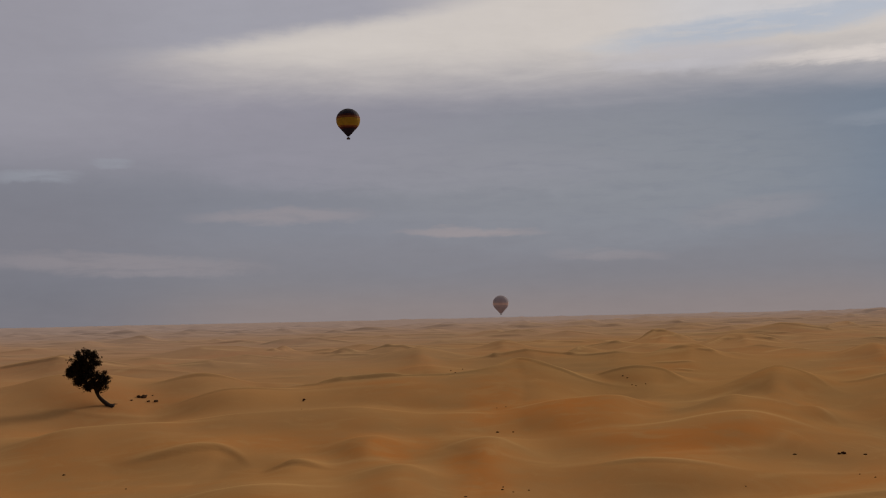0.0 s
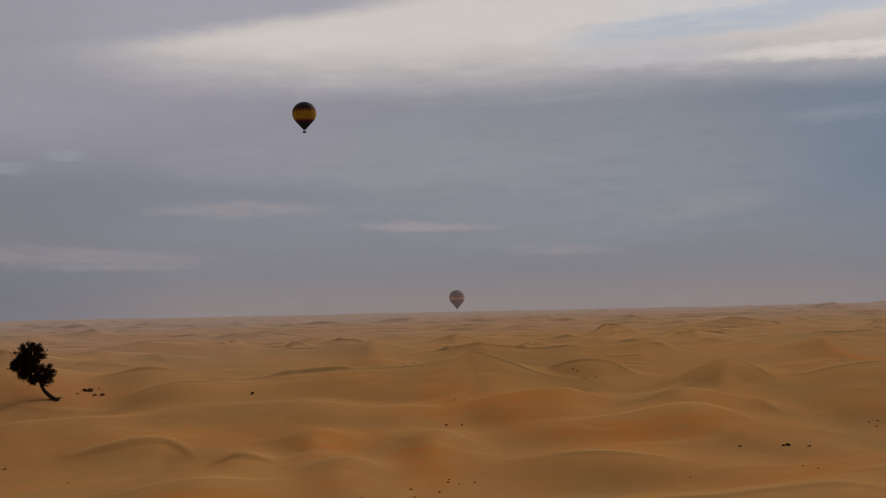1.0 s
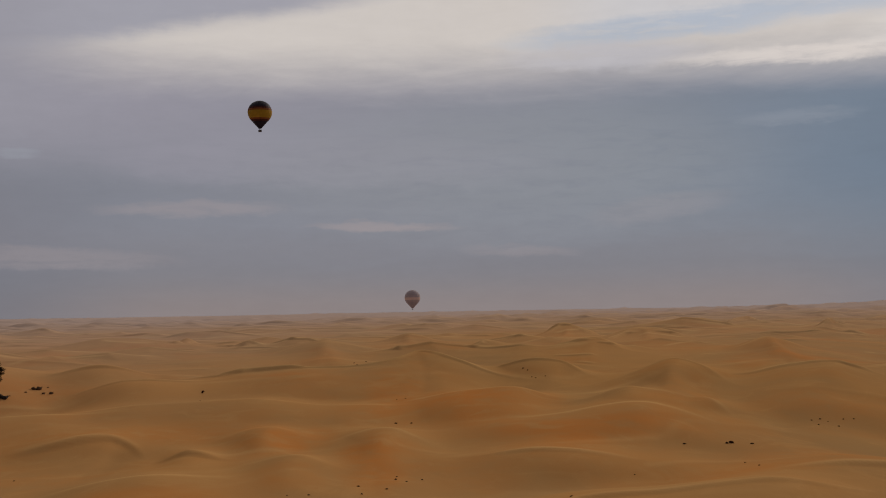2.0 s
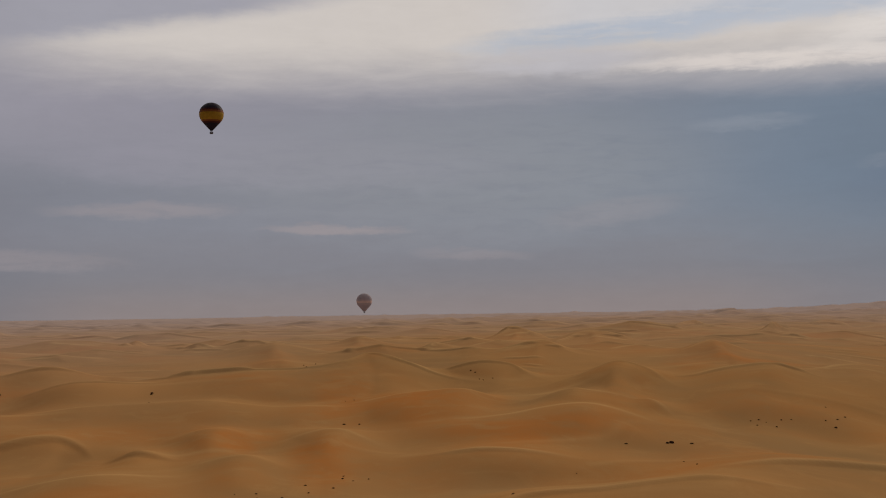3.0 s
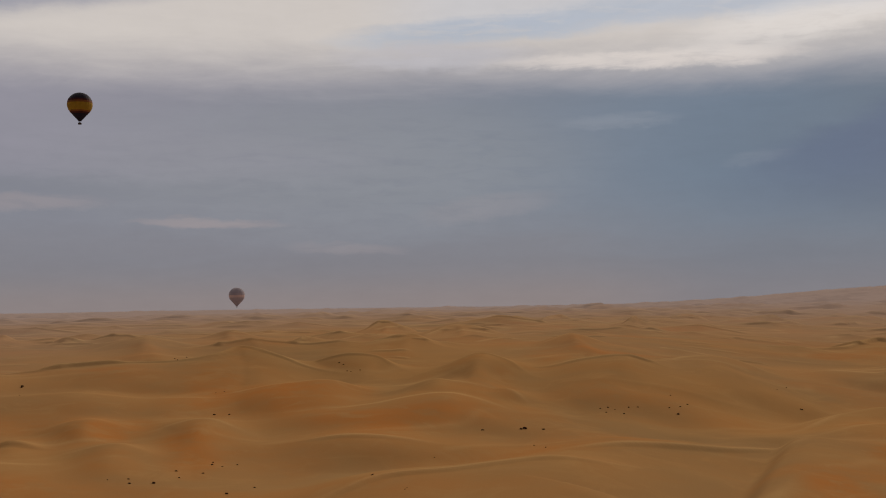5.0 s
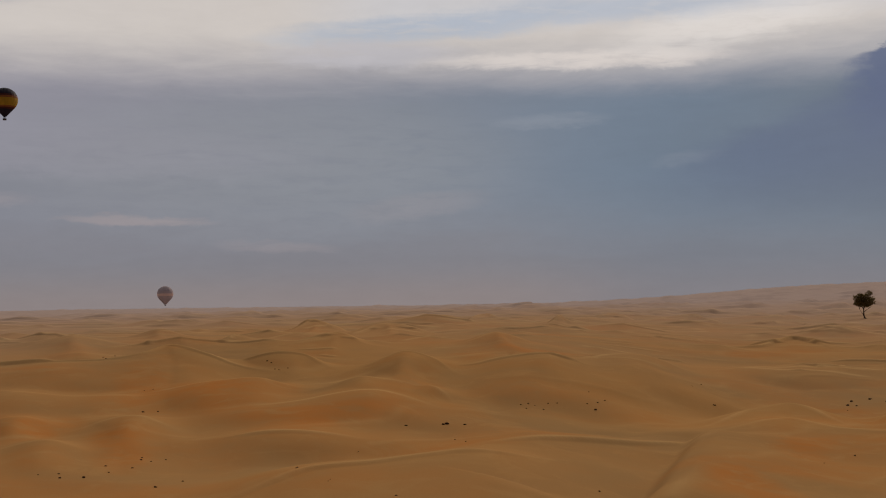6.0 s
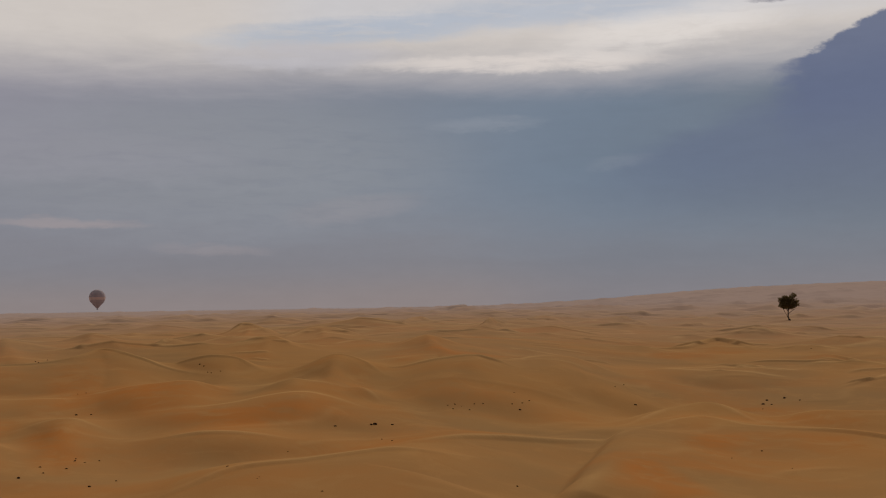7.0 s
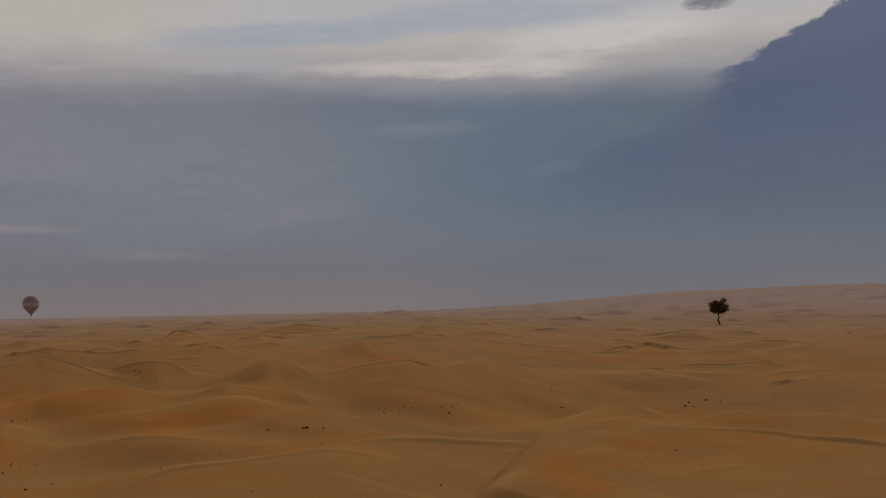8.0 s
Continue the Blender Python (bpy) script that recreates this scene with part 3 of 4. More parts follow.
crest(34, 12, 0.6, (39.0, 132.7, 4.8), (45.3, 133.6, 5.6), (49.2, 134.9, 6.1), (53.0, 135.9, 6.4), (56.0, 136.4, 6.5), (57.6, 135.2, 6.0), (59.9, 134.0, 5.5), (64.0, 135.4, 5.3), slip=0.25, iron=0.5)
crest(38, 14, 0.4, (56.5, 140.0, 3.9), (63.2, 143.8, 4.7), (68.1, 148.5, 5.3), (73.4, 152.6, 5.3), (77.0, 152.5, 4.9), (79.0, 150.9, 4.4), (80.1, 147.6, 3.6), (83.1, 144.9, 2.8), slip=0.15, iron=0.2)
crest(30, 12, 0.5, (108.9, 196.4, 4.0), (118.3, 198.3, 4.1), (123.1, 199.1, 4.2), (129.7, 204.9, 4.9), (135.6, 209.3, 5.5), (136.2, 203.9, 5.0), (134.4, 196.0, 4.2), (132.5, 184.7, 3.1), slip=0.55, iron=0.3)
crest(18, 10, 0.5, (126.9, 169.3, 3.9), (131.2, 165.9, 3.9), (130.7, 160.3, 3.2), (130.6, 155.5, 2.5), (136.5, 148.8, 2.3), slip=0.35)
crest(14, 9, 0.5, (101.8, 126.7, 0.1), (110.7, 129.6, 1.4), (115.3, 130.4, 2.0), (119.7, 129.4, 2.4), slip=0.3)
crest(18, 10, 0.4, (84.5, 152.5, 2.5), (95.0, 155.3, 2.7), (100.7, 152.7, 2.3), (106.2, 151.4, 2.5), (113.8, 150.0, 3.0))
# middle rows
crest(26, 10, 0.8, (-28.9, 113.6, 4.0), (-24.7, 115.2, 4.2), (-19.9, 116.5, 4.4), (-14.8, 117.6, 4.5), (-8.5, 118.6, 4.7), (-4.2, 117.8, 4.2), (-1.4, 117.2, 3.9), (1.3, 117.3, 4.0), (4.6, 117.7, 4.2), (9.1, 118.3, 4.5), hollow=0.5, iron=0.3)
crest(28, 10, 0.75, (1.8, 117.5, 3.2), (6.9, 120.1, 4.3), (10.4, 120.9, 4.7), (15.1, 121.5, 5.1), (17.7, 121.5, 5.3), (20.2, 120.6, 5.0), (22.2, 118.6, 4.4), (23.7, 117.2, 3.9), hollow=0.5, iron=0.9)
crest(24, 10, 0.75, (19.7, 117.6, 4.1), (23.8, 117.9, 4.5), (26.2, 118.5, 4.9), (28.0, 118.6, 5.1), (30.1, 117.5, 4.8), (31.7, 115.9, 4.4), (34.1, 113.0, 3.5), hollow=0.5, iron=0.4)
crest(12, 9, 0.6, (32.4, 115.1, 5.2), (33.9, 112.5, 4.3), (34.6, 110.8, 3.7), (35.2, 107.5, 2.9))
crest(28, 10, 0.75, (8.8, 106.2, 3.0), (13.9, 106.7, 3.2), (16.5, 106.9, 3.3), (19.2, 107.3, 3.5), (22.5, 108.3, 4.0), (25.3, 108.5, 4.3), (27.3, 108.0, 4.3), (29.1, 106.8, 3.9), (31.0, 103.9, 3.3), (33.0, 100.3, 2.6), hollow=0.5, iron=0.9)
crest(9, 12, 0.5, (7.2, 89.5, 3.1), (11.0, 88.8, 2.9), (13.3, 88.2, 2.8), (16.0, 87.6, 2.7), (18.5, 87.0, 2.6), (23.3, 85.5, 2.4), slip=0.22, hollow=0.2)
crest(24, 11, 0.25, (-2.7, 96.7, 2.6), (0.4, 99.2, 3.2), (2.2, 99.8, 3.3), (4.1, 99.5, 3.3), (5.9, 98.1, 2.9), (8.5, 94.9, 2.2), iron=1)
crest(20, 10, 0.3, (-12.0, 99.6, 2.9), (-8.1, 101.8, 3.3), (-5.8, 102.5, 3.4), (-3.9, 101.6, 3.2), (-1.5, 99.4, 2.6), iron=0.7)
# near west
crest(14, 12, 0.75, (-27.0, 95.7, 2.9), (-22.2, 97.8, 3.1), (-20.2, 99.2, 3.3), (-18.5, 100.0, 3.4), (-17.2, 99.2, 3.2), (-16.1, 97.4, 2.8), (-14.9, 93.5, 1.9), hollow=0.5, slip=0.7)
crest(10, 10, 0.4, (-13.9, 90.8, 2.9), (-11.4, 91.0, 2.9), (-10.1, 90.9, 2.7), (-7.6, 90.2, 2.3), slip=0.3)
crest(20, 11, 0.4, (-41.8, 106.4, 3.5), (-36.7, 108.8, 3.7), (-33.2, 110.5, 3.9), (-29.0, 112.0, 4.0), (-24.6, 113.2, 4.1), (-18.6, 114.8, 4.3), iron=0.3)
crest(20, 12, 0.75, (-19.9, 75.4, 2.3), (-16.4, 77.2, 2.6), (-14.1, 78.1, 2.6), (-11.4, 79.0, 2.7), (-8.6, 79.9, 2.8), (-5.3, 81.2, 3.0), hollow=0.5, iron=0.5)
crest(16, 10, 0.3, (-8.4, 84.1, 2.6), (-5.0, 85.6, 2.8), (-2.7, 85.8, 2.9), (0.9, 83.7, 2.5), iron=0.8)
# near east
crest(24, 15, 0.6, (5.1, 59.1, 1.5), (9.3, 62.6, 2.0), (11.7, 65.0, 2.3), (13.3, 66.5, 2.5), (15.3, 66.8, 2.6), (17.9, 67.0, 2.6), (22.1, 68.0, 2.8), (25.8, 69.1, 2.9), (29.4, 70.4, 2.9), (34.1, 72.5, 2.9), slip=0.2, iron=0.2, rim=0.35)
crest(14, 12, 0.4, (26.5, 78.2, 2.1), (34.1, 81.4, 2.2), (39.7, 83.0, 2.1), (45.6, 84.5, 1.8), (50.3, 86.3, 1.7), (57.5, 91.3, 1.7), slip=0.25, iron=0.2)
crest(24, 11, 0.4, (53.8, 94.6, 0.6), (63.0, 102.7, 0.8), (69.4, 108.1, 1.0), (74.9, 111.3, 1.2), (76.0, 109.5, 1.0), (74.1, 102.0, 0.5), (70.8, 90.9, 0.1), slip=0.15, iron=0.2)
crest(26, 11, 0.75, (52.1, 88.8, 0.9), (59.2, 93.3, 0.9), (63.1, 95.9, 1.0), (66.7, 97.1, 1.0), (67.0, 93.9, 0.8), (66.1, 89.0, 0.7), (67.7, 87.3, 0.6), (70.4, 85.9, 0.7), (74.6, 83.2, 0.7), hollow=0.5, rim=0.35, iron=0.5)
crest(22, 12, 0.75, (65.1, 89.8, 1.0), (68.0, 85.0, 0.9), (70.5, 83.0, 0.8), (71.9, 80.2, 0.8), (72.5, 77.6, 0.7), (73.3, 75.3, 0.6), (75.3, 72.2, 0.6), (76.5, 68.6, 0.5), (78.6, 62.6, 0.4), hollow=0.5, slip=0.3, rim=0.3, iron=0.4)
crest(18, 12, 0.4, (76.7, 106.6, 0.5), (82.1, 104.1, 0.6), (86.2, 100.0, 0.5), (90.5, 96.4, 0.5), (91.5, 89.9, 0.3), (92.8, 82.0, 0.2), rim=0.25)
SPURS = [Spur(3.2, 12, (56.2, 90.9, 1.3), (50.9, 82.7, 1.4), (44.3, 72.5, 1.5), (36.9, 60.4, 1.6), (32.5, 54.1, 1.7), (29.9, 51.8, 1.8))]
LEDGES = []


def ledge(drop, reach, *marks):
    LEDGES.append(Crest(2.0, reach, 0.0, *((x, y, 0.0) for x, y in marks), hollow=0.0, drop=drop))


# small slip faces
ledge(0.42, 8.2, (-31.5, 217.8), (-30.4, 218.8), (-29.6, 220.0))
ledge(0.23, 12.0, (-29.4, 204.1), (-27.8, 203.4), (-25.6, 200.3), (-24.2, 200.4))
ledge(0.29, 12.0, (-23.4, 215.4), (-21.9, 216.6), (-20.9, 216.7), (-19.2, 214.2), (-17.4, 212.8))
ledge(0.16, 6.0, (-14.5, 139.0), (-12.7, 139.3), (-11.0, 139.6))
ledge(0.19, 6.0, (-36.6, 162.4), (-32.4, 159.0), (-30.8, 165.3))
ledge(0.12, 6.0, (-22.9, 159.1), (-20.5, 159.4), (-17.7, 160.0))
ledge(0.24, 8.0, (5.8, 184.3), (7.1, 179.0), (8.2, 178.1))
ledge(0.25, 8.0, (19.1, 187.9), (20.8, 189.8), (24.5, 201.8))
ledge(0.29, 12.0, (23.0, 259.7), (26.6, 259.3), (30.9, 259.1))
ledge(0.17, 8.2, (10.0, 220.7), (12.6, 221.3))
ledge(0.71, 16.0, (105.9, 269.9), (108.0, 270.6), (118.6, 291.9))
ledge(0.37, 6.8, (94.2, 227.9), (95.1, 226.7), (96.7, 226.1))
ledge(0.23, 6.6, (93.5, 221.7), (95.8, 220.7))
ledge(0.51, 24.7, (149.6, 347.9), (155.6, 353.5), (159.9, 354.9), (161.8, 351.1))
ledge(0.28, 9.0, (105.6, 219.7), (109.5, 220.6), (113.7, 222.2))
ledge(0.20, 8.0, (86.4, 191.5), (89.7, 192.1), (93.4, 192.6))
ledge(0.22, 9.0, (55.1, 136.0), (57.2, 135.1), (60.2, 135.6))
ledge(0.39, 14.4, (42.6, 265.5), (43.6, 257.3), (45.2, 257.9), (47.3, 255.6))
ledge(0.27, 10.0, (29.6, 177.6), (33.3, 177.6), (35.0, 177.7), (36.2, 177.6))
ledge(0.20, 8.0, (35.6, 175.3), (37.3, 174.3), (39.1, 173.5))
ledge(0.35, 12.8, (45.7, 215.3), (51.1, 225.7), (54.4, 226.0))
ledge(0.26, 10.6, (56.4, 224.9), (58.7, 223.2), (60.9, 221.0))
ledge(0.18, 6.0, (29.2, 157.4), (30.4, 156.3), (31.7, 155.2))
ledge(0.16, 6.0, (27.5, 165.4), (30.9, 164.4), (34.0, 163.2))
ledge(0.71, 23.0, (190.5, 362.2), (192.7, 357.3), (200.4, 357.8))
ledge(0.68, 19.0, (239.6, 449.2), (244.0, 449.0), (254.8, 459.1))
ledge(0.29, 9.3, (104.5, 218.2), (107.5, 219.0), (109.6, 219.5))
ledge(0.20, 8.0, (83.4, 188.1), (87.4, 188.5), (92.6, 188.9))
ledge(0.26, 9.0, (84.8, 167.4), (87.0, 165.5), (88.3, 162.1))
ledge(0.65, 15.9, (188.4, 320.9), (195.0, 322.0), (206.4, 332.7))
ledge(0.42, 16.0, (121.2, 204.2), (125.2, 203.3), (128.2, 202.9), (130.6, 202.5))
ledge(0.38, 16.1, (133.9, 202.6), (135.7, 200.3), (138.3, 197.2))
ledge(0.28, 9.0, (127.1, 162.8), (127.1, 158.2), (128.0, 155.7), (129.6, 153.4))
ledge(0.27, 8.0, (109.1, 131.2), (111.1, 130.0), (113.7, 129.7))
ledge(0.18, 8.0, (104.4, 152.1), (107.3, 151.1), (110.7, 152.7))
ledge(0.31, 11.2, (164.7, 203.7), (167.3, 203.4), (176.4, 210.7))
ledge(0.25, 13.7, (167.6, 276.0), (171.2, 273.3), (183.1, 281.4))
ledge(0.46, 16.7, (214.5, 341.0), (214.7, 334.4), (209.6, 319.4))


def scatter_ledges(count, bearing_low, bearing_high, nearest, farthest, seed):
    """Thin slip faces strewn over the far dunes, bowed and at a slant."""
    rng = random.Random(seed)
    for _ in range(count):
        bearing, away = radians(rng.uniform(bearing_low, bearing_high)), nearest * (farthest / nearest) ** rng.random()
        half, bow = rng.uniform(3.0, 9.0) * (0.4 + away / 350), rng.uniform(-0.3, 0.3)
        slant = -bearing + rng.choice((-1, 1)) * rng.uniform(0.15, 0.7)
        c, s = math.cos(slant), math.sin(slant)
        marks = []
        for k in range(5):
            u = half * (k - 2) / 2
            v = bow * u * u / half
            marks.append((away * math.sin(bearing) + u * c - v * s, away * math.cos(bearing) + u * s + v * c))
        ledge(rng.uniform(0.12, 0.3) * (0.5 + away / 400), half * rng.uniform(0.6, 1.1) + 4, *marks)


scatter_ledges(26, -20, 46, 190, 330, 4)
scatter_ledges(50, -8, 46, 330, 900, 5)



STAINS = []


def stain(x, y, wide, deep, strength):
    """A patch of iron-red sand, wide across the view from the hub and deep along it."""
    STAINS.append((x, y, wide, deep, strength))


stain(4.8, 124.1, 4.9, 16.0, 0.8)
stain(11.4, 112.9, 3.7, 14.0, 0.9)
stain(2.1, 86.6, 3.4, 13.0, 1)
stain(-4.7, 99.0, 2.7, 9.0, 0.9)
stain(-2.4, 79.5, 2.2, 5.0, 0.8)
stain(-14.0, 71.2, 2.2, 5.0, 0.8)
stain(18.6, 95.2, 5.4, 12.0, 1)
stain(18.7, 118.2, 3.6, 12.0, 0.5)
stain(34.8, 117.6, 2.4, 14.0, 0.5)
stain(28.7, 89.2, 2.8, 5.0, 0.3)
stain(17.6, 84.9, 4.4, 5.0, 0.35)
stain(39.4, 55.3, 2.1, 6.0, 1)
stain(40.2, 60.1, 3.5, 9.0, 1)
stain(58.3, 80.8, 4.4, 7.0, 0.8)
stain(-2.2, 101.8, 3.1, 8.0, 0.6)
stain(33.7, 102.5, 3.8, 8.0, 0.35)
stain(55.2, 77.0, 3.3, 8.0, 0.7)
stain(24.9, 78.7, 3.8, 6.0, 0.4)
stain(40.0, 56.0, 2.8, 6.0, 1)
stain(66.1, 75.7, 5.4, 6.0, 0.6)
stain(58.6, 53.3, 3.5, 8.0, 0.4)
stain(14.6, 190.9, 4.6, 20.0, 0.3)
stain(50.4, 149.2, 5.4, 16.0, 0.5)
stain(-34.8, 103.4, 4.3, 8.0, 0.5)
stain(-3.4, 79.0, 2.4, 4.0, 0.7)
stain(35.8, 137.6, 3.5, 15.0, 0.3)


# height of the sand by distance from the hub: a low apron, then a bench that climbs to the plain of dunes; eastward a shallow basin
WEST_RUN = ((0, 50, 75, 100, 120, 138, 158, 208, 263, 310, 440, 710, 1500, 3000, 5200), (1.5, 1.8, 2.6, 2.8, 3.6, 5.6, 7.5, 8.2, 8.8, 9.1, 9.4, 9.7, 10.4, 10.4, 8.5))
EAST_RUN = ((0, 60, 103, 138, 173, 203, 223, 278, 338, 488, 708, 1000), (1.5, 1.2, 0.8, 0.5, 1.5, 2.8, 3.6, 4.9, 5.6, 6.2, 7.4, 9.6))
# the long rise behind the eastern dunes, by bearing, in degrees over the eye
RISE = ((16, 22, 28, 33, 39, 60), (-0.05, 0.27, 0.48, 0.64, 0.78, 0.8))


def ground_base(x, y):
    dx, dy = x - HUB[0], y - HUB[1]
    r, a = np.hypot(dx, dy), np.degrees(np.arctan2(dx, dy))
    west, east = np.interp(r, *WEST_RUN), np.interp(r, *EAST_RUN)
    rise = 13 + np.minimum(r, 3000) * np.tan(np.radians(np.interp(a, *RISE)))
    east = east + (rise - east) * ease(r, 600, 2300)
    return west + (east - west) * ease(a, 17, 33)


def sand_height(x, y):
    """Height and iron-red share of the sand at each place."""
    d = np.hypot(x - HUB[0], y - HUB[1])
    a = np.degrees(np.arctan2(x - HUB[0], y - HUB[1]))
    z = ground_base(x, y) - (1.5 * ease(d, 15, 45) + 0.7 * ease(d, 95, 125) - 0.9 * ease(d, 150, 190)) * (1 - 0.7 * ease(d, 400, 1000)) * (1 - 0.4 * ease(a, 15, 25) * ease(d, 60, 90))
    z = z + swell(x / 34.0, y / 26.0, 5) * 0.36 + swell(x / 13.0, y / 10.0, 9) * 0.15
    hummocks = swell(x / 5.5, y / 3.8, 14) * 0.06 + swell(x / 2.6, y / 1.9, 16) * 0.02
    hummocks = hummocks * (1 - ease(d, 250, 500)) * np.clip(0.6 + 1.2 * swell(x / 40.0, y / 40.0, 17), 0.1, 1.2)
    near_by = (1 - ease(d, 180, 260)) * ease(d, 60, 100)
    rows, slip, near_lip = dune_field(x, y, 41, 14.0, 12.0, 0.9)
    z = z + (rows * 0.25 - 0.1 * slip) * near_by
    far = ease(d, 190, 280)
    rows, slip, lip = dune_field(x, y, 21, 30.0, 22.0, 0.9)
    small, small_slip, small_lip = dune_field(x, y, 31, 17.0, -20.0, 0.8)
    short, short_slip, short_lip = dune_field(x, y, 61, 11.0, 34.0, 0.7)
    grow = ease(d, 330, 600)
    rows = rows * (0.9 + 0.8 * grow) - (0.5 + 0.3 * grow) * slip + small * (0.5 + 0.5 * grow) - (0.4 + 0.3 * grow) * small_slip
    rows = rows + (0.3 * short - 0.3 * short_slip) * (1 - ease(d, 420, 520)) + 0.4 * swell(x / 30, y / 24, 15)
    z = z + far * (rows * (0.6 + 0.5 * ease(d, 380, 560) - 0.5 * ease(d, 700, 1500)) - 0.25)
    ridges, ridge_slip, _ = dune_field(x, y, 51, 62.0, 24.0, 0.9)
    z = z + (3.4 * ridges - 2.4 * ridge_slip) * ease(d, 520, 850) * ease(a, 2, 20) * (1 - 0.5 * ease(d, 1500, 3000))
    z = z + 5 * swell(x / 420, y / 420, 3) * ease(d, 600, 1400)
    iron = np.clip(swell(x / 24.0, y / 15.0, 55) * 1.5 - 0.12, 0, 0.4) * (1 - 0.6 * ease(d, 200, 600))
    iron = iron + 0.3 * (1 - ease(a, -16, -3)) * np.clip(0.8 + swell(x / 30.0, y / 20.0, 58), 0, 1)
    # the lesser dunes' lit lips, likewise laid into the colour
    lip_light = 0.65 * far * np.maximum(lip, 0.7 * np.maximum(small_lip, short_lip * (1 - grow))) + 0.2 * near_by * near_lip
    for dune in CRESTS + LEDGES:
        dune.lay_out(x, y)
        dune.sink_behind(z)
    for dune in PEAKS + CRESTS + SPURS + LEDGES:
        dune.raise_sand(x, y, z, iron, lip_light)
    z = z + hummocks
    bx, by = x - HUB[0], y - HUB[1]
    ragged = 0.35 * swell(x / 5.0, y / 5.0, 88) + 0.3 * swell(x / 14.0, y / 14.0, 89)
    for sx, sy, wide, deep, strength in STAINS:
        ox, oy = sx - HUB[0], sy - HUB[1]
        away = math.hypot(ox, oy)
        side, depth = (bx * oy - by * ox) / away, (bx * ox + by * oy) / away - away
        q = np.hypot(side / wide, depth / deep) + ragged
        iron = np.maximum(iron, strength * (1 - ease(q, 0.25, 1.1)))
    # distance haze put into the sand's colour: greyer and paler far off, sooner in the west
    haze_share = ease(d * (1 + 0.6 * (1 - ease(a, -14, 10))) + 120 * swell(x / 90, y / 90, 61), 130, 1300) ** 0.62 * 0.97
    return z, np.clip(iron, 0, 1) * (1 - haze_share), haze_share, lip_light


CENTRE = (0.0, -20.0)


def build_ground():
    fine = np.arange(-34, 62.01, 0.13)
    rest = np.linspace(62, 326, 90)[1:-1]
    turns = np.radians(np.concatenate([fine, rest]))
    radii = np.concatenate([np.linspace(4, 55, 14), np.exp(np.arange(np.log(58), np.log(150), 0.0036)), np.exp(np.arange(np.log(150), np.log(420), 0.0016)), np.exp(np.arange(np.log(420), np.log(640), 0.003)), np.exp(np.arange(np.log(640), np.log(4900), 0.006)), [4950.0]])
    rr, aa = np.meshgrid(radii, turns, indexing="ij")
    x, y = (CENTRE[0] + rr * np.sin(aa)).ravel(), (CENTRE[1] + rr * np.cos(aa)).ravel()
    z, iron, pale, lip_light = sand_height(x, y)
    rows, cols = rr.shape
    i = np.arange(rows - 1)[:, None] * cols + np.arange(cols)[None]
    j = np.arange(rows - 1)[:, None] * cols + (np.arange(cols)[None] + 1) % cols
    quads = np.stack([i, i + cols, j + cols, j], -1).reshape(-1, 4)[:, ::-1]
    middle = len(x)
    cz, _, _, _ = sand_height(np.array([CENTRE[0]]), np.array([CENTRE[1]]))
    verts = np.vstack([np.stack([x, y, z], -1), [[CENTRE[0], CENTRE[1], cz[0]]]])
    tris = np.stack([np.full(cols, middle), np.arange(cols), (np.arange(cols) + 1) % cols], -1)[:, ::-1]
    mesh = bpy.data.meshes.new("ground")
    mesh.vertices.add(len(verts))
    mesh.vertices.foreach_set("co", verts.ravel().astype(np.float32))
    loops = np.concatenate([quads.ravel(), tris.ravel()]).astype(np.int32)
    mesh.loops.add(len(loops))
    mesh.loops.foreach_set("vertex_index", loops)
    starts = np.concatenate([np.arange(len(quads)) * 4, len(quads) * 4 + np.arange(len(tris)) * 3]).astype(np.int32)
    mesh.polygons.add(len(starts))
    mesh.polygons.foreach_set("loop_start", starts)
    mesh.polygons.foreach_set("use_smooth", np.ones(len(starts), bool))
    mesh.update(calc_edges=True)
    mesh.validate()
    for kind, share in (("iron", iron), ("pale", pale), ("lip_light", lip_light)):
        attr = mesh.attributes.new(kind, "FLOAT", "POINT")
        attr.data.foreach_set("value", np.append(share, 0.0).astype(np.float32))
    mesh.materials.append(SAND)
    return tagged(new("ground", mesh), "rolling tan and orange desert sand dunes with wind-sharpened crests", "ground", kind="structure")


ground = build_ground()


def on_sand(x, y):
    z, _, _, _ = sand_height(np.array([float(x)]), np.array([float(y)]))
    return float(z[0])


# ---------------------------------------------------------------- trees


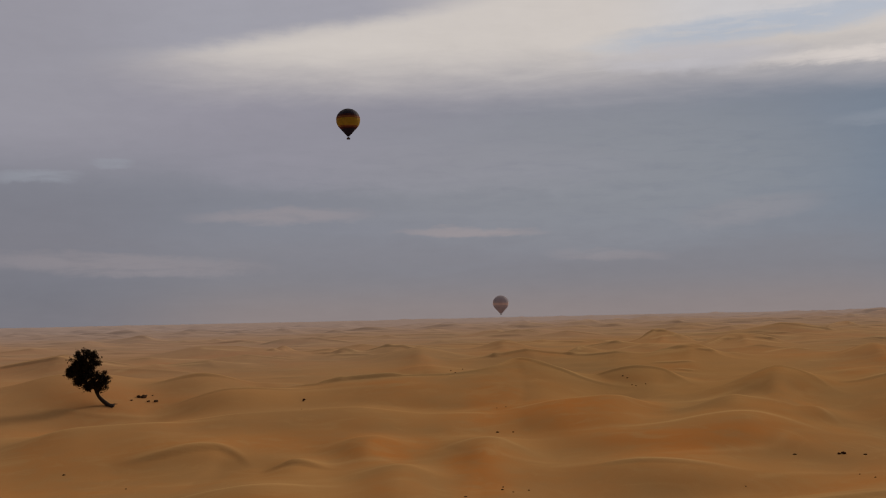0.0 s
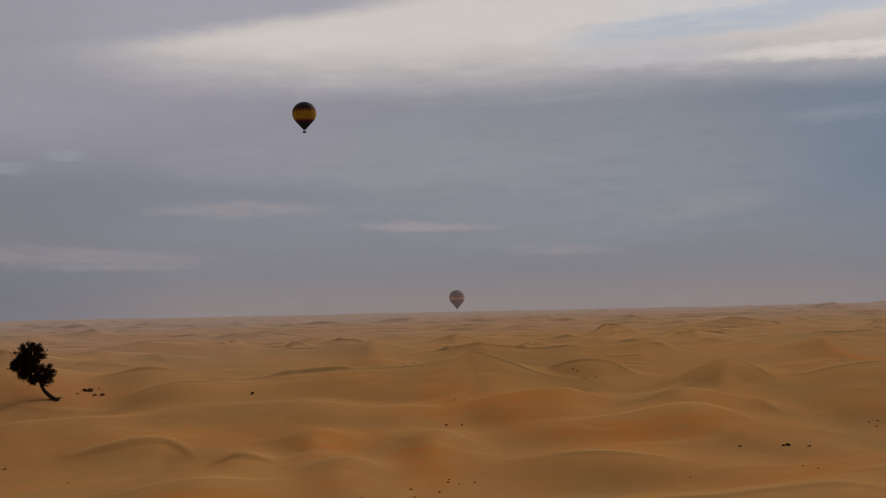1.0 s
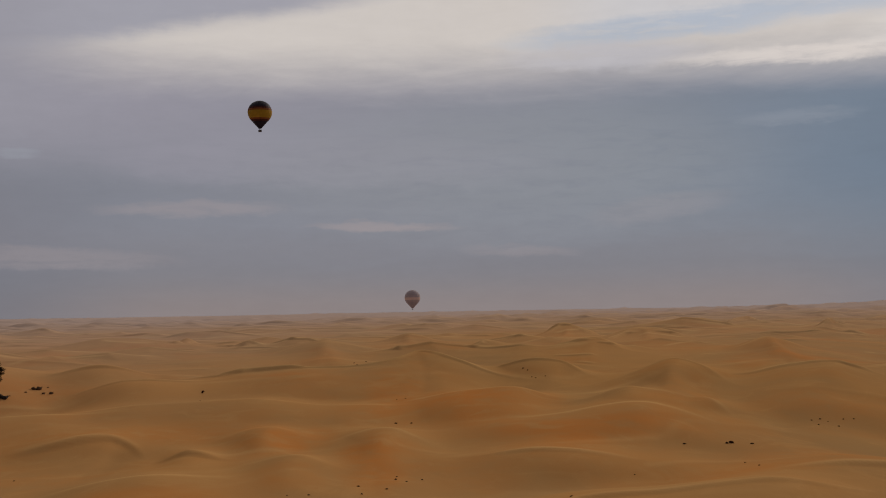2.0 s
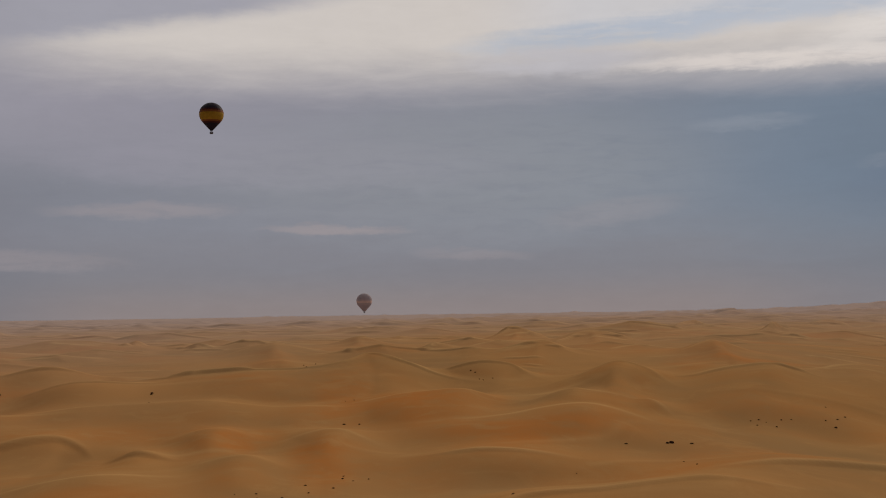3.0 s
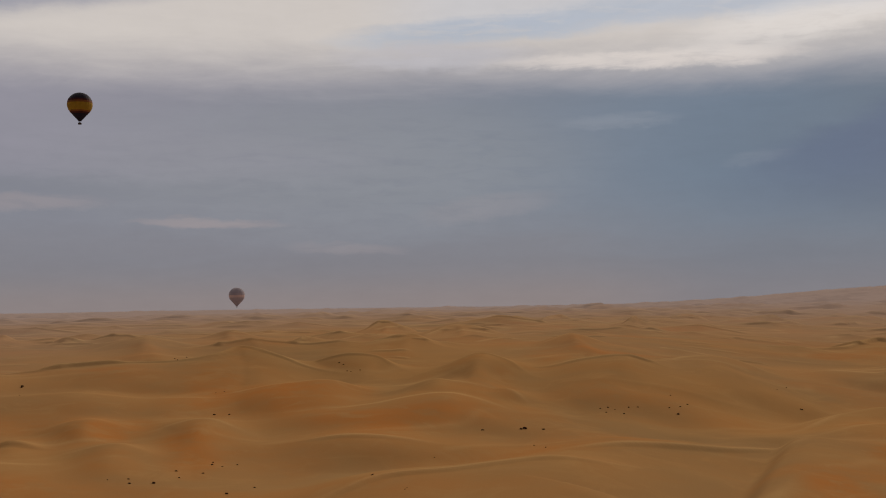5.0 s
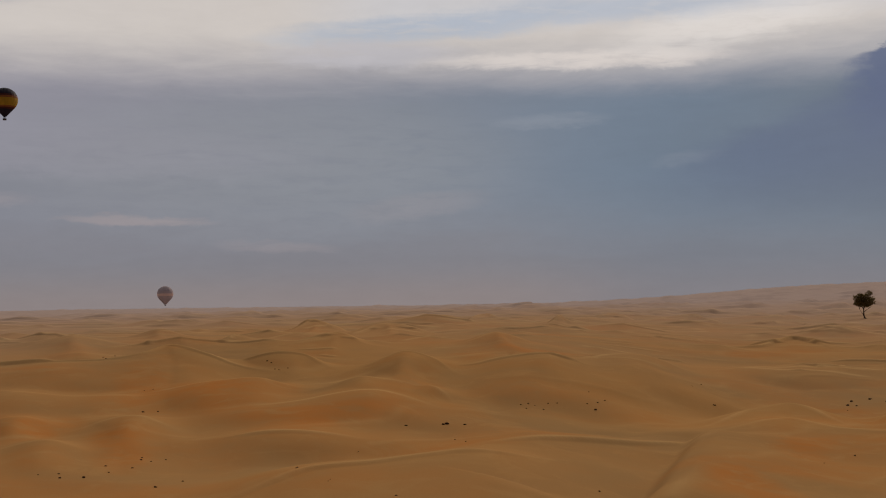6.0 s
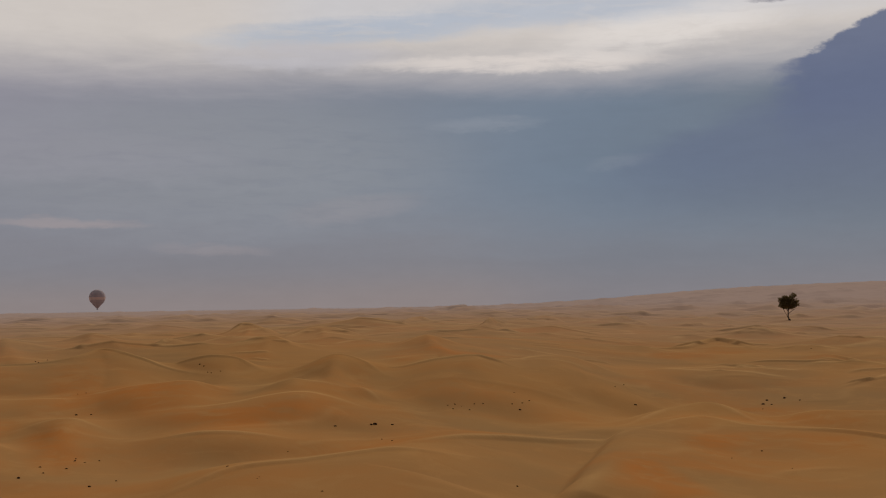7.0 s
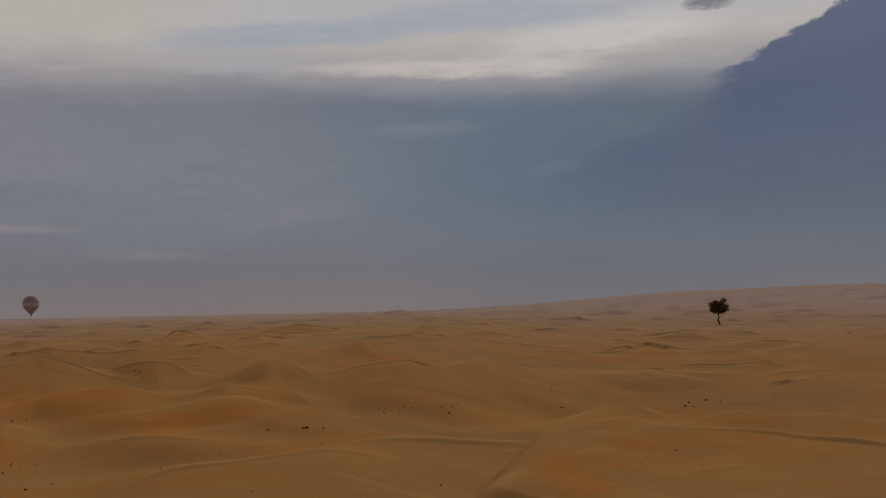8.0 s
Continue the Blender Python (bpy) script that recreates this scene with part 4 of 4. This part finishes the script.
def crown_leaves(bm, rng, lobes, count, size):
    """Small bent leaves in sprigs that fill ellipsoid lobes, most of them at the skin, with gaps between."""
    sprigs = []
    for centre, radius in lobes:
        bulk = radius[0] * radius[1] * radius[2]
        for _ in range(int(30 + 40 * bulk)):
            way = Vector((rng.gauss(0, 1), rng.gauss(0, 1), rng.gauss(0, 1))).normalized()
            ragged = 0.9 + 0.3 * noise.noise(way * 2.3 + Vector(centre))
            p = Vector(centre) + Vector([w * r for w, r in zip(way, radius)]) * (rng.random() ** 0.36) * ragged
            sprigs.append((p, way, rng.uniform(0.10, 0.22)))
    for _ in range(count):
        p, way, spread = rng.choice(sprigs)
        reach = abs(rng.gauss(0, 0.75)) * spread
        p = p + way * reach + Vector((rng.gauss(0, spread * 0.7), rng.gauss(0, spread * 0.7), rng.gauss(0, spread * 0.6) - 0.25 * reach))
        turn = Euler((rng.uniform(-1.2, 1.2), rng.uniform(-1.2, 1.2), rng.uniform(0, 6.28))).to_matrix()
        s = size * rng.uniform(0.5, 1.4)
        v = [bm.verts.new(p + turn @ Vector(c) * s) for c in ((-1, 0, 0), (-0.1, -0.34, 0.12), (1, 0, -0.2), (0.1, 0.34, 0.12))]
        bm.faces.new((v[0], v[1], v[2]))
        bm.faces.new((v[0], v[2], v[3]))


def build_tree(place, trunk, limbs, lobes, leaf_mat, count, leaf, radius, label, seed):
    rng = random.Random(seed)
    root = new("tree")
    root.location = place
    tagged(root, label, "tree")
    bm = bmesh.new()
    pts = [Vector(p) for p in trunk]
    tube(bm, pts, [radius * (1 - 0.62 * i / (len(pts) - 1)) * (1.5 if i == 0 else 1) for i in range(len(pts))], 10)
    part("trunk", bm, BARK, root)
    for start, end in limbs:
        bm = bmesh.new()
        a, b = Vector(start), Vector(end)
        mid = (a + b) / 2 + Vector((rng.uniform(-0.2, 0.2), rng.uniform(-0.2, 0.2), 0.15))
        tube(bm, [a, mid, b], [radius * 0.42, radius * 0.26, radius * 0.08], 7)
        part("limb", bm, BARK, root)
    bm = bmesh.new()
    crown_leaves(bm, rng, lobes, count, leaf)
    part("crown", bm, leaf_mat, root)
    return root


tx, ty = -35.6, 129.7
build_tree(
    (tx, ty, on_sand(tx, ty) - 0.1),
    [(0.3, 0, 0), (-0.1, 0, 0.14), (-0.45, 0.03, 0.4), (-0.85, 0.05, 0.72), (-1.2, 0.08, 1.08), (-1.46, 0.1, 1.5), (-1.75, 0, 2.4), (-2.2, 0, 3.6), (-2.5, 0, 4.8)],
    [((0.1, 0, 0.05), (0.7, 0.2, 0.32)), ((-0.2, 0, 0.1), (0.5, -0.5, 0.04)), ((-1.4, 0.1, 1.4), (-0.8, 0.5, 2.7)), ((-1.6, 0, 2.0), (-2.9, -0.6, 2.7)), ((-1.75, 0, 2.4), (-0.7, -0.7, 3.1)), ((-2.1, 0, 3.3), (-4.2, 0.4, 3.7)), ((-2.2, 0, 3.6), (-1.5, 0.6, 5.1))],
    [((-2.5, 0, 5.0), (1.35, 1.4, 1.1)), ((-1.2, 0, 2.85), (1.05, 1.2, 1.05)), ((-4.15, 0, 3.75), (0.5, 0.7, 0.34)), ((-2.85, 0.2, 3.7), (1.15, 1.1, 0.85)), ((-3.3, 0.1, 2.95), (0.55, 0.6, 0.45)), ((-2.1, 0, 2.3), (0.7, 0.8, 0.5)), ((-3.4, 0, 4.45), (0.6, 0.7, 0.5))],
    LEAF, 19000, 0.12, 0.27, "dark evergreen desert tree leaning on a bent trunk in the sand", 11)

qx, qy = 266.5, 375.3
build_tree(
    (qx, qy, on_sand(qx, qy) - 0.1),
    [(0.5, 0, 0), (0.1, 0, 0.5), (-0.15, 0.1, 1.6), (-0.1, 0.1, 3.2), (0.1, 0, 5.0), (0.2, 0, 7.5)],
    [((0.2, 0, 0.3), (-1.6, 0.3, 3.4)), ((-1.6, 0.3, 3.4), (-3.0, 0.2, 6.6)), ((-0.15, 0, 2.4), (3.6, -0.3, 4.6)), ((-0.1, 0, 3.2), (-2.0, 0.8, 7.4)), ((0.0, 0, 4.0), (2.3, 0.6, 8.4)), ((0.1, 0, 4.8), (-0.8, -0.8, 8.4))],
    [((-1.6, 0, 6.2), (2.0, 1.9, 1.9)), ((1.4, 0, 6.3), (2.2, 1.9, 2.1)), ((0.1, 0.3, 5.4), (2.9, 2.2, 1.3)), ((2.3, 0, 9.2), (1.0, 1.0, 1.0)), ((-1.2, 0.2, 8.2), (1.8, 1.6, 1.1)), ((3.7, 0, 6.5), (1.0, 1.1, 1.4)), ((-3.4, 0, 7.5), (1.0, 1.0, 1.0)), ((0.6, 0, 8.1), (1.5, 1.4, 1.0)), ((-3.2, 0, 5.6), (0.9, 0.9, 0.6))],
    LEAF_FAR, 7000, 0.27, 0.3, "olive-green desert tree with a forked trunk on a far dune", 12)

# ---------------------------------------------------------------- hot-air balloons


def balloon_shape(t):
    """Radius and height of the envelope, in radii, for t from the mouth (0) to the crown (1): a cone that runs tangent into a globe."""
    h = -1.38 + 2.33 * t
    lean = radians(42)
    joint = -math.sin(lean)
    if h < joint:
        return math.cos(lean) - (joint - h) * math.tan(lean), h
    if h > 0:
        return math.sqrt(max(0.0, 1 - (h / 0.95) ** 2)), h
    return math.sqrt(1 - h * h), h


def build_balloon(place, radius, bands, label, tall=1.0, gear=1.0):
    root = new("hot_air_balloon")
    root.location = place
    tagged(root, label, "balloon", "hot-air balloons")
    gores = 24
    for low, high, mat, name in bands:
        bm = bmesh.new()
        steps = max(2, int((high - low) * 60))
        rows = []
        for i in range(steps + 1):
            share = i / steps if high < 1.0 else math.sin(i / steps * math.pi / 2)
            r, h = balloon_shape(low + (high - low) * share)
            h *= tall
            ring = []
            for k in range(gores * 4):
                bulge = 1 + 0.016 * abs(math.sin(k * math.pi / 4)) - 0.008
                a = k / (gores * 4) * math.tau
                ring.append(bm.verts.new((math.cos(a) * r * bulge * radius, math.sin(a) * r * bulge * radius, h * radius)))
            rows.append(ring)
        for lower, upper in zip(rows, rows[1:]):
            for k in range(gores * 4):
                bm.faces.new((lower[k], lower[(k + 1) % (gores * 4)], upper[(k + 1) % (gores * 4)], upper[k]))
        if high >= 1.0:
            bmesh.ops.remove_doubles(bm, verts=rows[-1], dist=0.01)
        part(name, bm, mat, root)
    scale = radius / 10.0 * gear
    base = -1.38 * radius * tall
    bm = bmesh.new()
    for k in range(8):
        a = k / 8 * math.tau
        tube(bm, [Vector((math.cos(a) * 1.3 * scale, math.sin(a) * 1.3 * scale, base)), Vector((math.cos(a) * 1.0 * scale, math.sin(a) * 0.8 * scale, base - 1.5 * scale))], [0.035 * scale, 0.035 * scale], 5)
    part("suspension_cable", bm, CORD, root)
    bm = bmesh.new()
    for sx in (-0.3, 0.3):
        tube(bm, [Vector((sx, 0, base - 1.1 * scale)), Vector((sx, 0, base - 0.5 * scale))], [0.22, 0.3], 10)
    part("burner", bm, STEEL, root)
    bm = bmesh.new()
    bmesh.ops.create_cube(bm, size=1.0, matrix=Matrix.Translation((0, 0, base - 2.1 * scale)) @ Matrix.Diagonal((2.8 * scale, 2.0 * scale, 1.25 * scale, 1)))
    bmesh.ops.bevel(bm, geom=bm.edges[:], offset=0.16 * scale, segments=3, affect="EDGES")
    basket = part("basket", bm, WICKER, root)
    bm = bmesh.new()
    ring = [Vector((sx * 1.36 * scale, sy * 0.96 * scale, base - 1.46 * scale)) for sx, sy in ((-1, -1), (1, -1), (1, 1), (-1, 1), (-1, -1))]
    tube(bm, ring, [0.1 * scale] * 5, 6)
    part("padded_rim", bm, CORD, basket)
    return root


build_balloon((-81.8, 1073.4, 190.9), 10.6, [
    (0.0, 0.05, FABRIC["night"], "scoop"), (0.05, 0.25, FABRIC["night"], "lower_band"), (0.25, 0.31, FABRIC["maroon"], "maroon_band"),
    (0.31, 0.36, FABRIC["rust"], "rust_band"), (0.36, 0.62, FABRIC["gold"], "gold_band"), (0.62, 0.69, FABRIC["rust"], "upper_rust_band"),
    (0.69, 0.76, FABRIC["maroon"], "upper_maroon_band"), (0.76, 1.0, FABRIC["night"], "crown")],
    "dark hot-air balloon with a golden yellow band, floating in midair")
build_balloon((69.2, 1491.6, 30.4), 9.6, [
    (0.0, 0.05, FABRIC["mauve"], "scoop"), (0.05, 0.36, FABRIC["mauve"], "lower_band"), (0.36, 0.46, FABRIC["brown"], "brown_band"), (0.46, 0.6, FABRIC["peach"], "peach_band"),
    (0.6, 0.7, FABRIC["brown"], "upper_band"), (0.7, 1.0, FABRIC["mauve"], "crown")],
    "distant mauve and peach hot-air balloon low over the dunes, its colours paled for haze", 1.0, 0.6)

# ---------------------------------------------------------------- stones and dead brush on the sand


def stone_mesh(seed):
    """A weathered lump, flat below, broken on one side."""
    rng = random.Random(seed)
    bm = bmesh.new()
    bmesh.ops.create_icosphere(bm, subdivisions=2, radius=0.5)
    shift = Vector((rng.uniform(0, 9), rng.uniform(0, 9), rng.uniform(0, 9)))
    cut = Vector((rng.uniform(-1, 1), rng.uniform(-1, 1), 0.6)).normalized()
    for v in bm.verts:
        v.co *= 0.86 + 0.42 * noise.noise(v.co * 2.6 + shift)
        over = v.co.dot(cut) - 0.3
        if over > 0:
            v.co -= cut * over * 0.8
        v.co.z = v.co.z * 0.62 + 0.14
    mesh = bpy.data.meshes.new("stone")
    bm.to_mesh(mesh)
    bm.free()
    mesh.materials.append(STONE)
    return mesh


STONE_SHAPES = [stone_mesh(k) for k in range(5)]
STONE_COUNT = [0]


def stone(x, y, size):
    k = STONE_COUNT[0]
    STONE_COUNT[0] += 1
    ob = new("stone", STONE_SHAPES[k % 5])
    ob.location = (x, y, on_sand(x, y) - 0.04 * size)
    ob.rotation_euler = (0, 0, k * 2.4)
    size *= 0.7
    ob.scale = (size * 1.1, size * 0.9, size * (0.75 + 0.2 * (k % 3)))
    big = "small" if size < 0.35 else "large" if size > 0.6 else "mid-sized"
    tagged(ob, f"{big} dark brown stone half sunk in the sand", "stone", "scattered stones")


stone(26.6, 94.0, 0.42)
stone(30.4, 94.2, 0.70)
stone(30.0, 94.0, 0.42)
stone(32.0, 94.0, 0.51)
stone(28.5, 85.0, 0.22)
stone(28.5, 81.9, 0.21)
stone(42.1, 107.9, 0.33)
stone(43.0, 108.2, 0.33)
stone(42.2, 106.5, 0.27)
stone(43.5, 107.6, 0.22)
stone(44.0, 106.4, 0.33)
stone(45.3, 108.5, 0.28)
stone(46.4, 108.8, 0.33)
stone(52.4, 114.8, 0.24)
stone(49.8, 108.9, 0.28)
stone(51.3, 109.7, 0.40)
stone(52.8, 111.3, 0.35)
stone(49.9, 106.9, 0.45)
stone(71.9, 128.5, 0.28)
stone(74.7, 131.5, 0.35)
stone(69.9, 118.9, 0.38)
stone(-1.9, 74.5, 0.29)
stone(-1.8, 73.2, 0.32)
stone(-0.3, 73.5, 0.39)
stone(-3.2, 74.3, 0.18)
stone(1.1, 78.5, 0.30)
stone(1.3, 75.9, 0.23)
stone(2.9, 78.2, 0.34)
stone(3.6, 81.8, 0.32)
stone(3.7, 82.7, 0.21)
stone(4.3, 81.3, 0.24)
stone(5.4, 82.4, 0.24)
stone(6.1, 73.4, 0.25)
stone(12.9, 67.0, 0.23)
stone(14.2, 62.5, 0.12)
stone(-14.8, 127.4, 0.48)
stone(0.7, 163.7, 0.38)
stone(2.3, 165.9, 0.31)
stone(20.2, 139.6, 0.33)
stone(20.7, 136.2, 0.32)
stone(22.3, 136.5, 0.26)
stone(20.0, 82.6, 0.16)
stone(-29.3, 93.7, 0.39)
stone(-22.9, 87.3, 0.24)
stone(-14.8, 126.8, 0.46)
stone(-14.4, 121.9, 0.22)
stone(4.5, 108.8, 0.44)
stone(5.9, 108.9, 0.29)
stone(5.9, 121.8, 0.27)
stone(5.0, 121.3, 0.22)
stone(20.6, 138.7, 0.32)
stone(21.1, 135.8, 0.31)
stone(1.1, 141.6, 0.25)
stone(58.6, 74.5, 0.28)
stone(55.2, 65.2, 0.22)
stone(53.5, 70.9, 0.18)
stone(32.1, 63.5, 0.25)
stone(12.8, 66.7, 0.22)
stone(14.0, 62.1, 0.14)
stone(4.2, 70.6, 0.34)
stone(17.0, 57.0, 0.25)
stone(69.8, 119.0, 0.40)
stone(216.8, 241.7, 0.76)
stone(144.6, 189.1, 0.46)


def dead_brush(x, y, size, seed):
    """A low tuft of dry branching stems round a root knot."""
    rng = random.Random(seed)
    root = new("dead_shrub")
    root.location = (x, y, on_sand(x, y) - 0.03)
    tagged(root, "low dead brown shrub of bare twigs on the sand", "shrub", "dead shrubs")
    bm = bmesh.new()
    bmesh.ops.create_icosphere(bm, subdivisions=2, radius=size * 0.36)
    for v in bm.verts:
        v.co *= 0.9 + 0.4 * noise.noise(v.co * (3 / size) + Vector((seed, 0, 0)))
        v.co.z = v.co.z * 0.75 + size * 0.12
    part("root_knot", bm, TWIG, root)
    for _ in range(9):
        a = rng.uniform(0, math.tau)
        lean = rng.uniform(0.3, 0.9)
        tip = Vector((math.cos(a) * lean, math.sin(a) * lean, rng.uniform(0.25, 0.75))) * size * 0.55
        bm = bmesh.new()
        tube(bm, [Vector((0, 0, size * 0.05)), tip * 0.5 + Vector((0, 0, 0.06 * size)), tip], [0.045 * size, 0.03 * size, 0.012 * size], 5)
        for side in (-0.7, 0.7):
            twig = tip * 0.55
            end = twig + Matrix.Rotation(side, 3, "Z") @ (tip * 0.4)
            tube(bm, [twig, end], [0.022 * size, 0.008 * size], 4)
        part("stem", bm, TWIG, root)


dead_brush(-33.8, 134.6, 0.77, 0)
dead_brush(-33.3, 134.7, 1.00, 1)
dead_brush(-32.6, 135.8, 0.31, 2)
dead_brush(-32.4, 133.1, 0.53, 3)
dead_brush(-31.6, 133.2, 0.68, 4)
dead_brush(-34.2, 132.9, 0.38, 5)
dead_brush(92.7, 125.6, 0.53, 6)
dead_brush(90.3, 122.8, 0.58, 7)
dead_brush(91.0, 122.0, 0.39, 8)
dead_brush(88.1, 119.6, 0.25, 9)
dead_brush(95.6, 125.9, 0.60, 10)
dead_brush(95.7, 122.6, 0.39, 11)
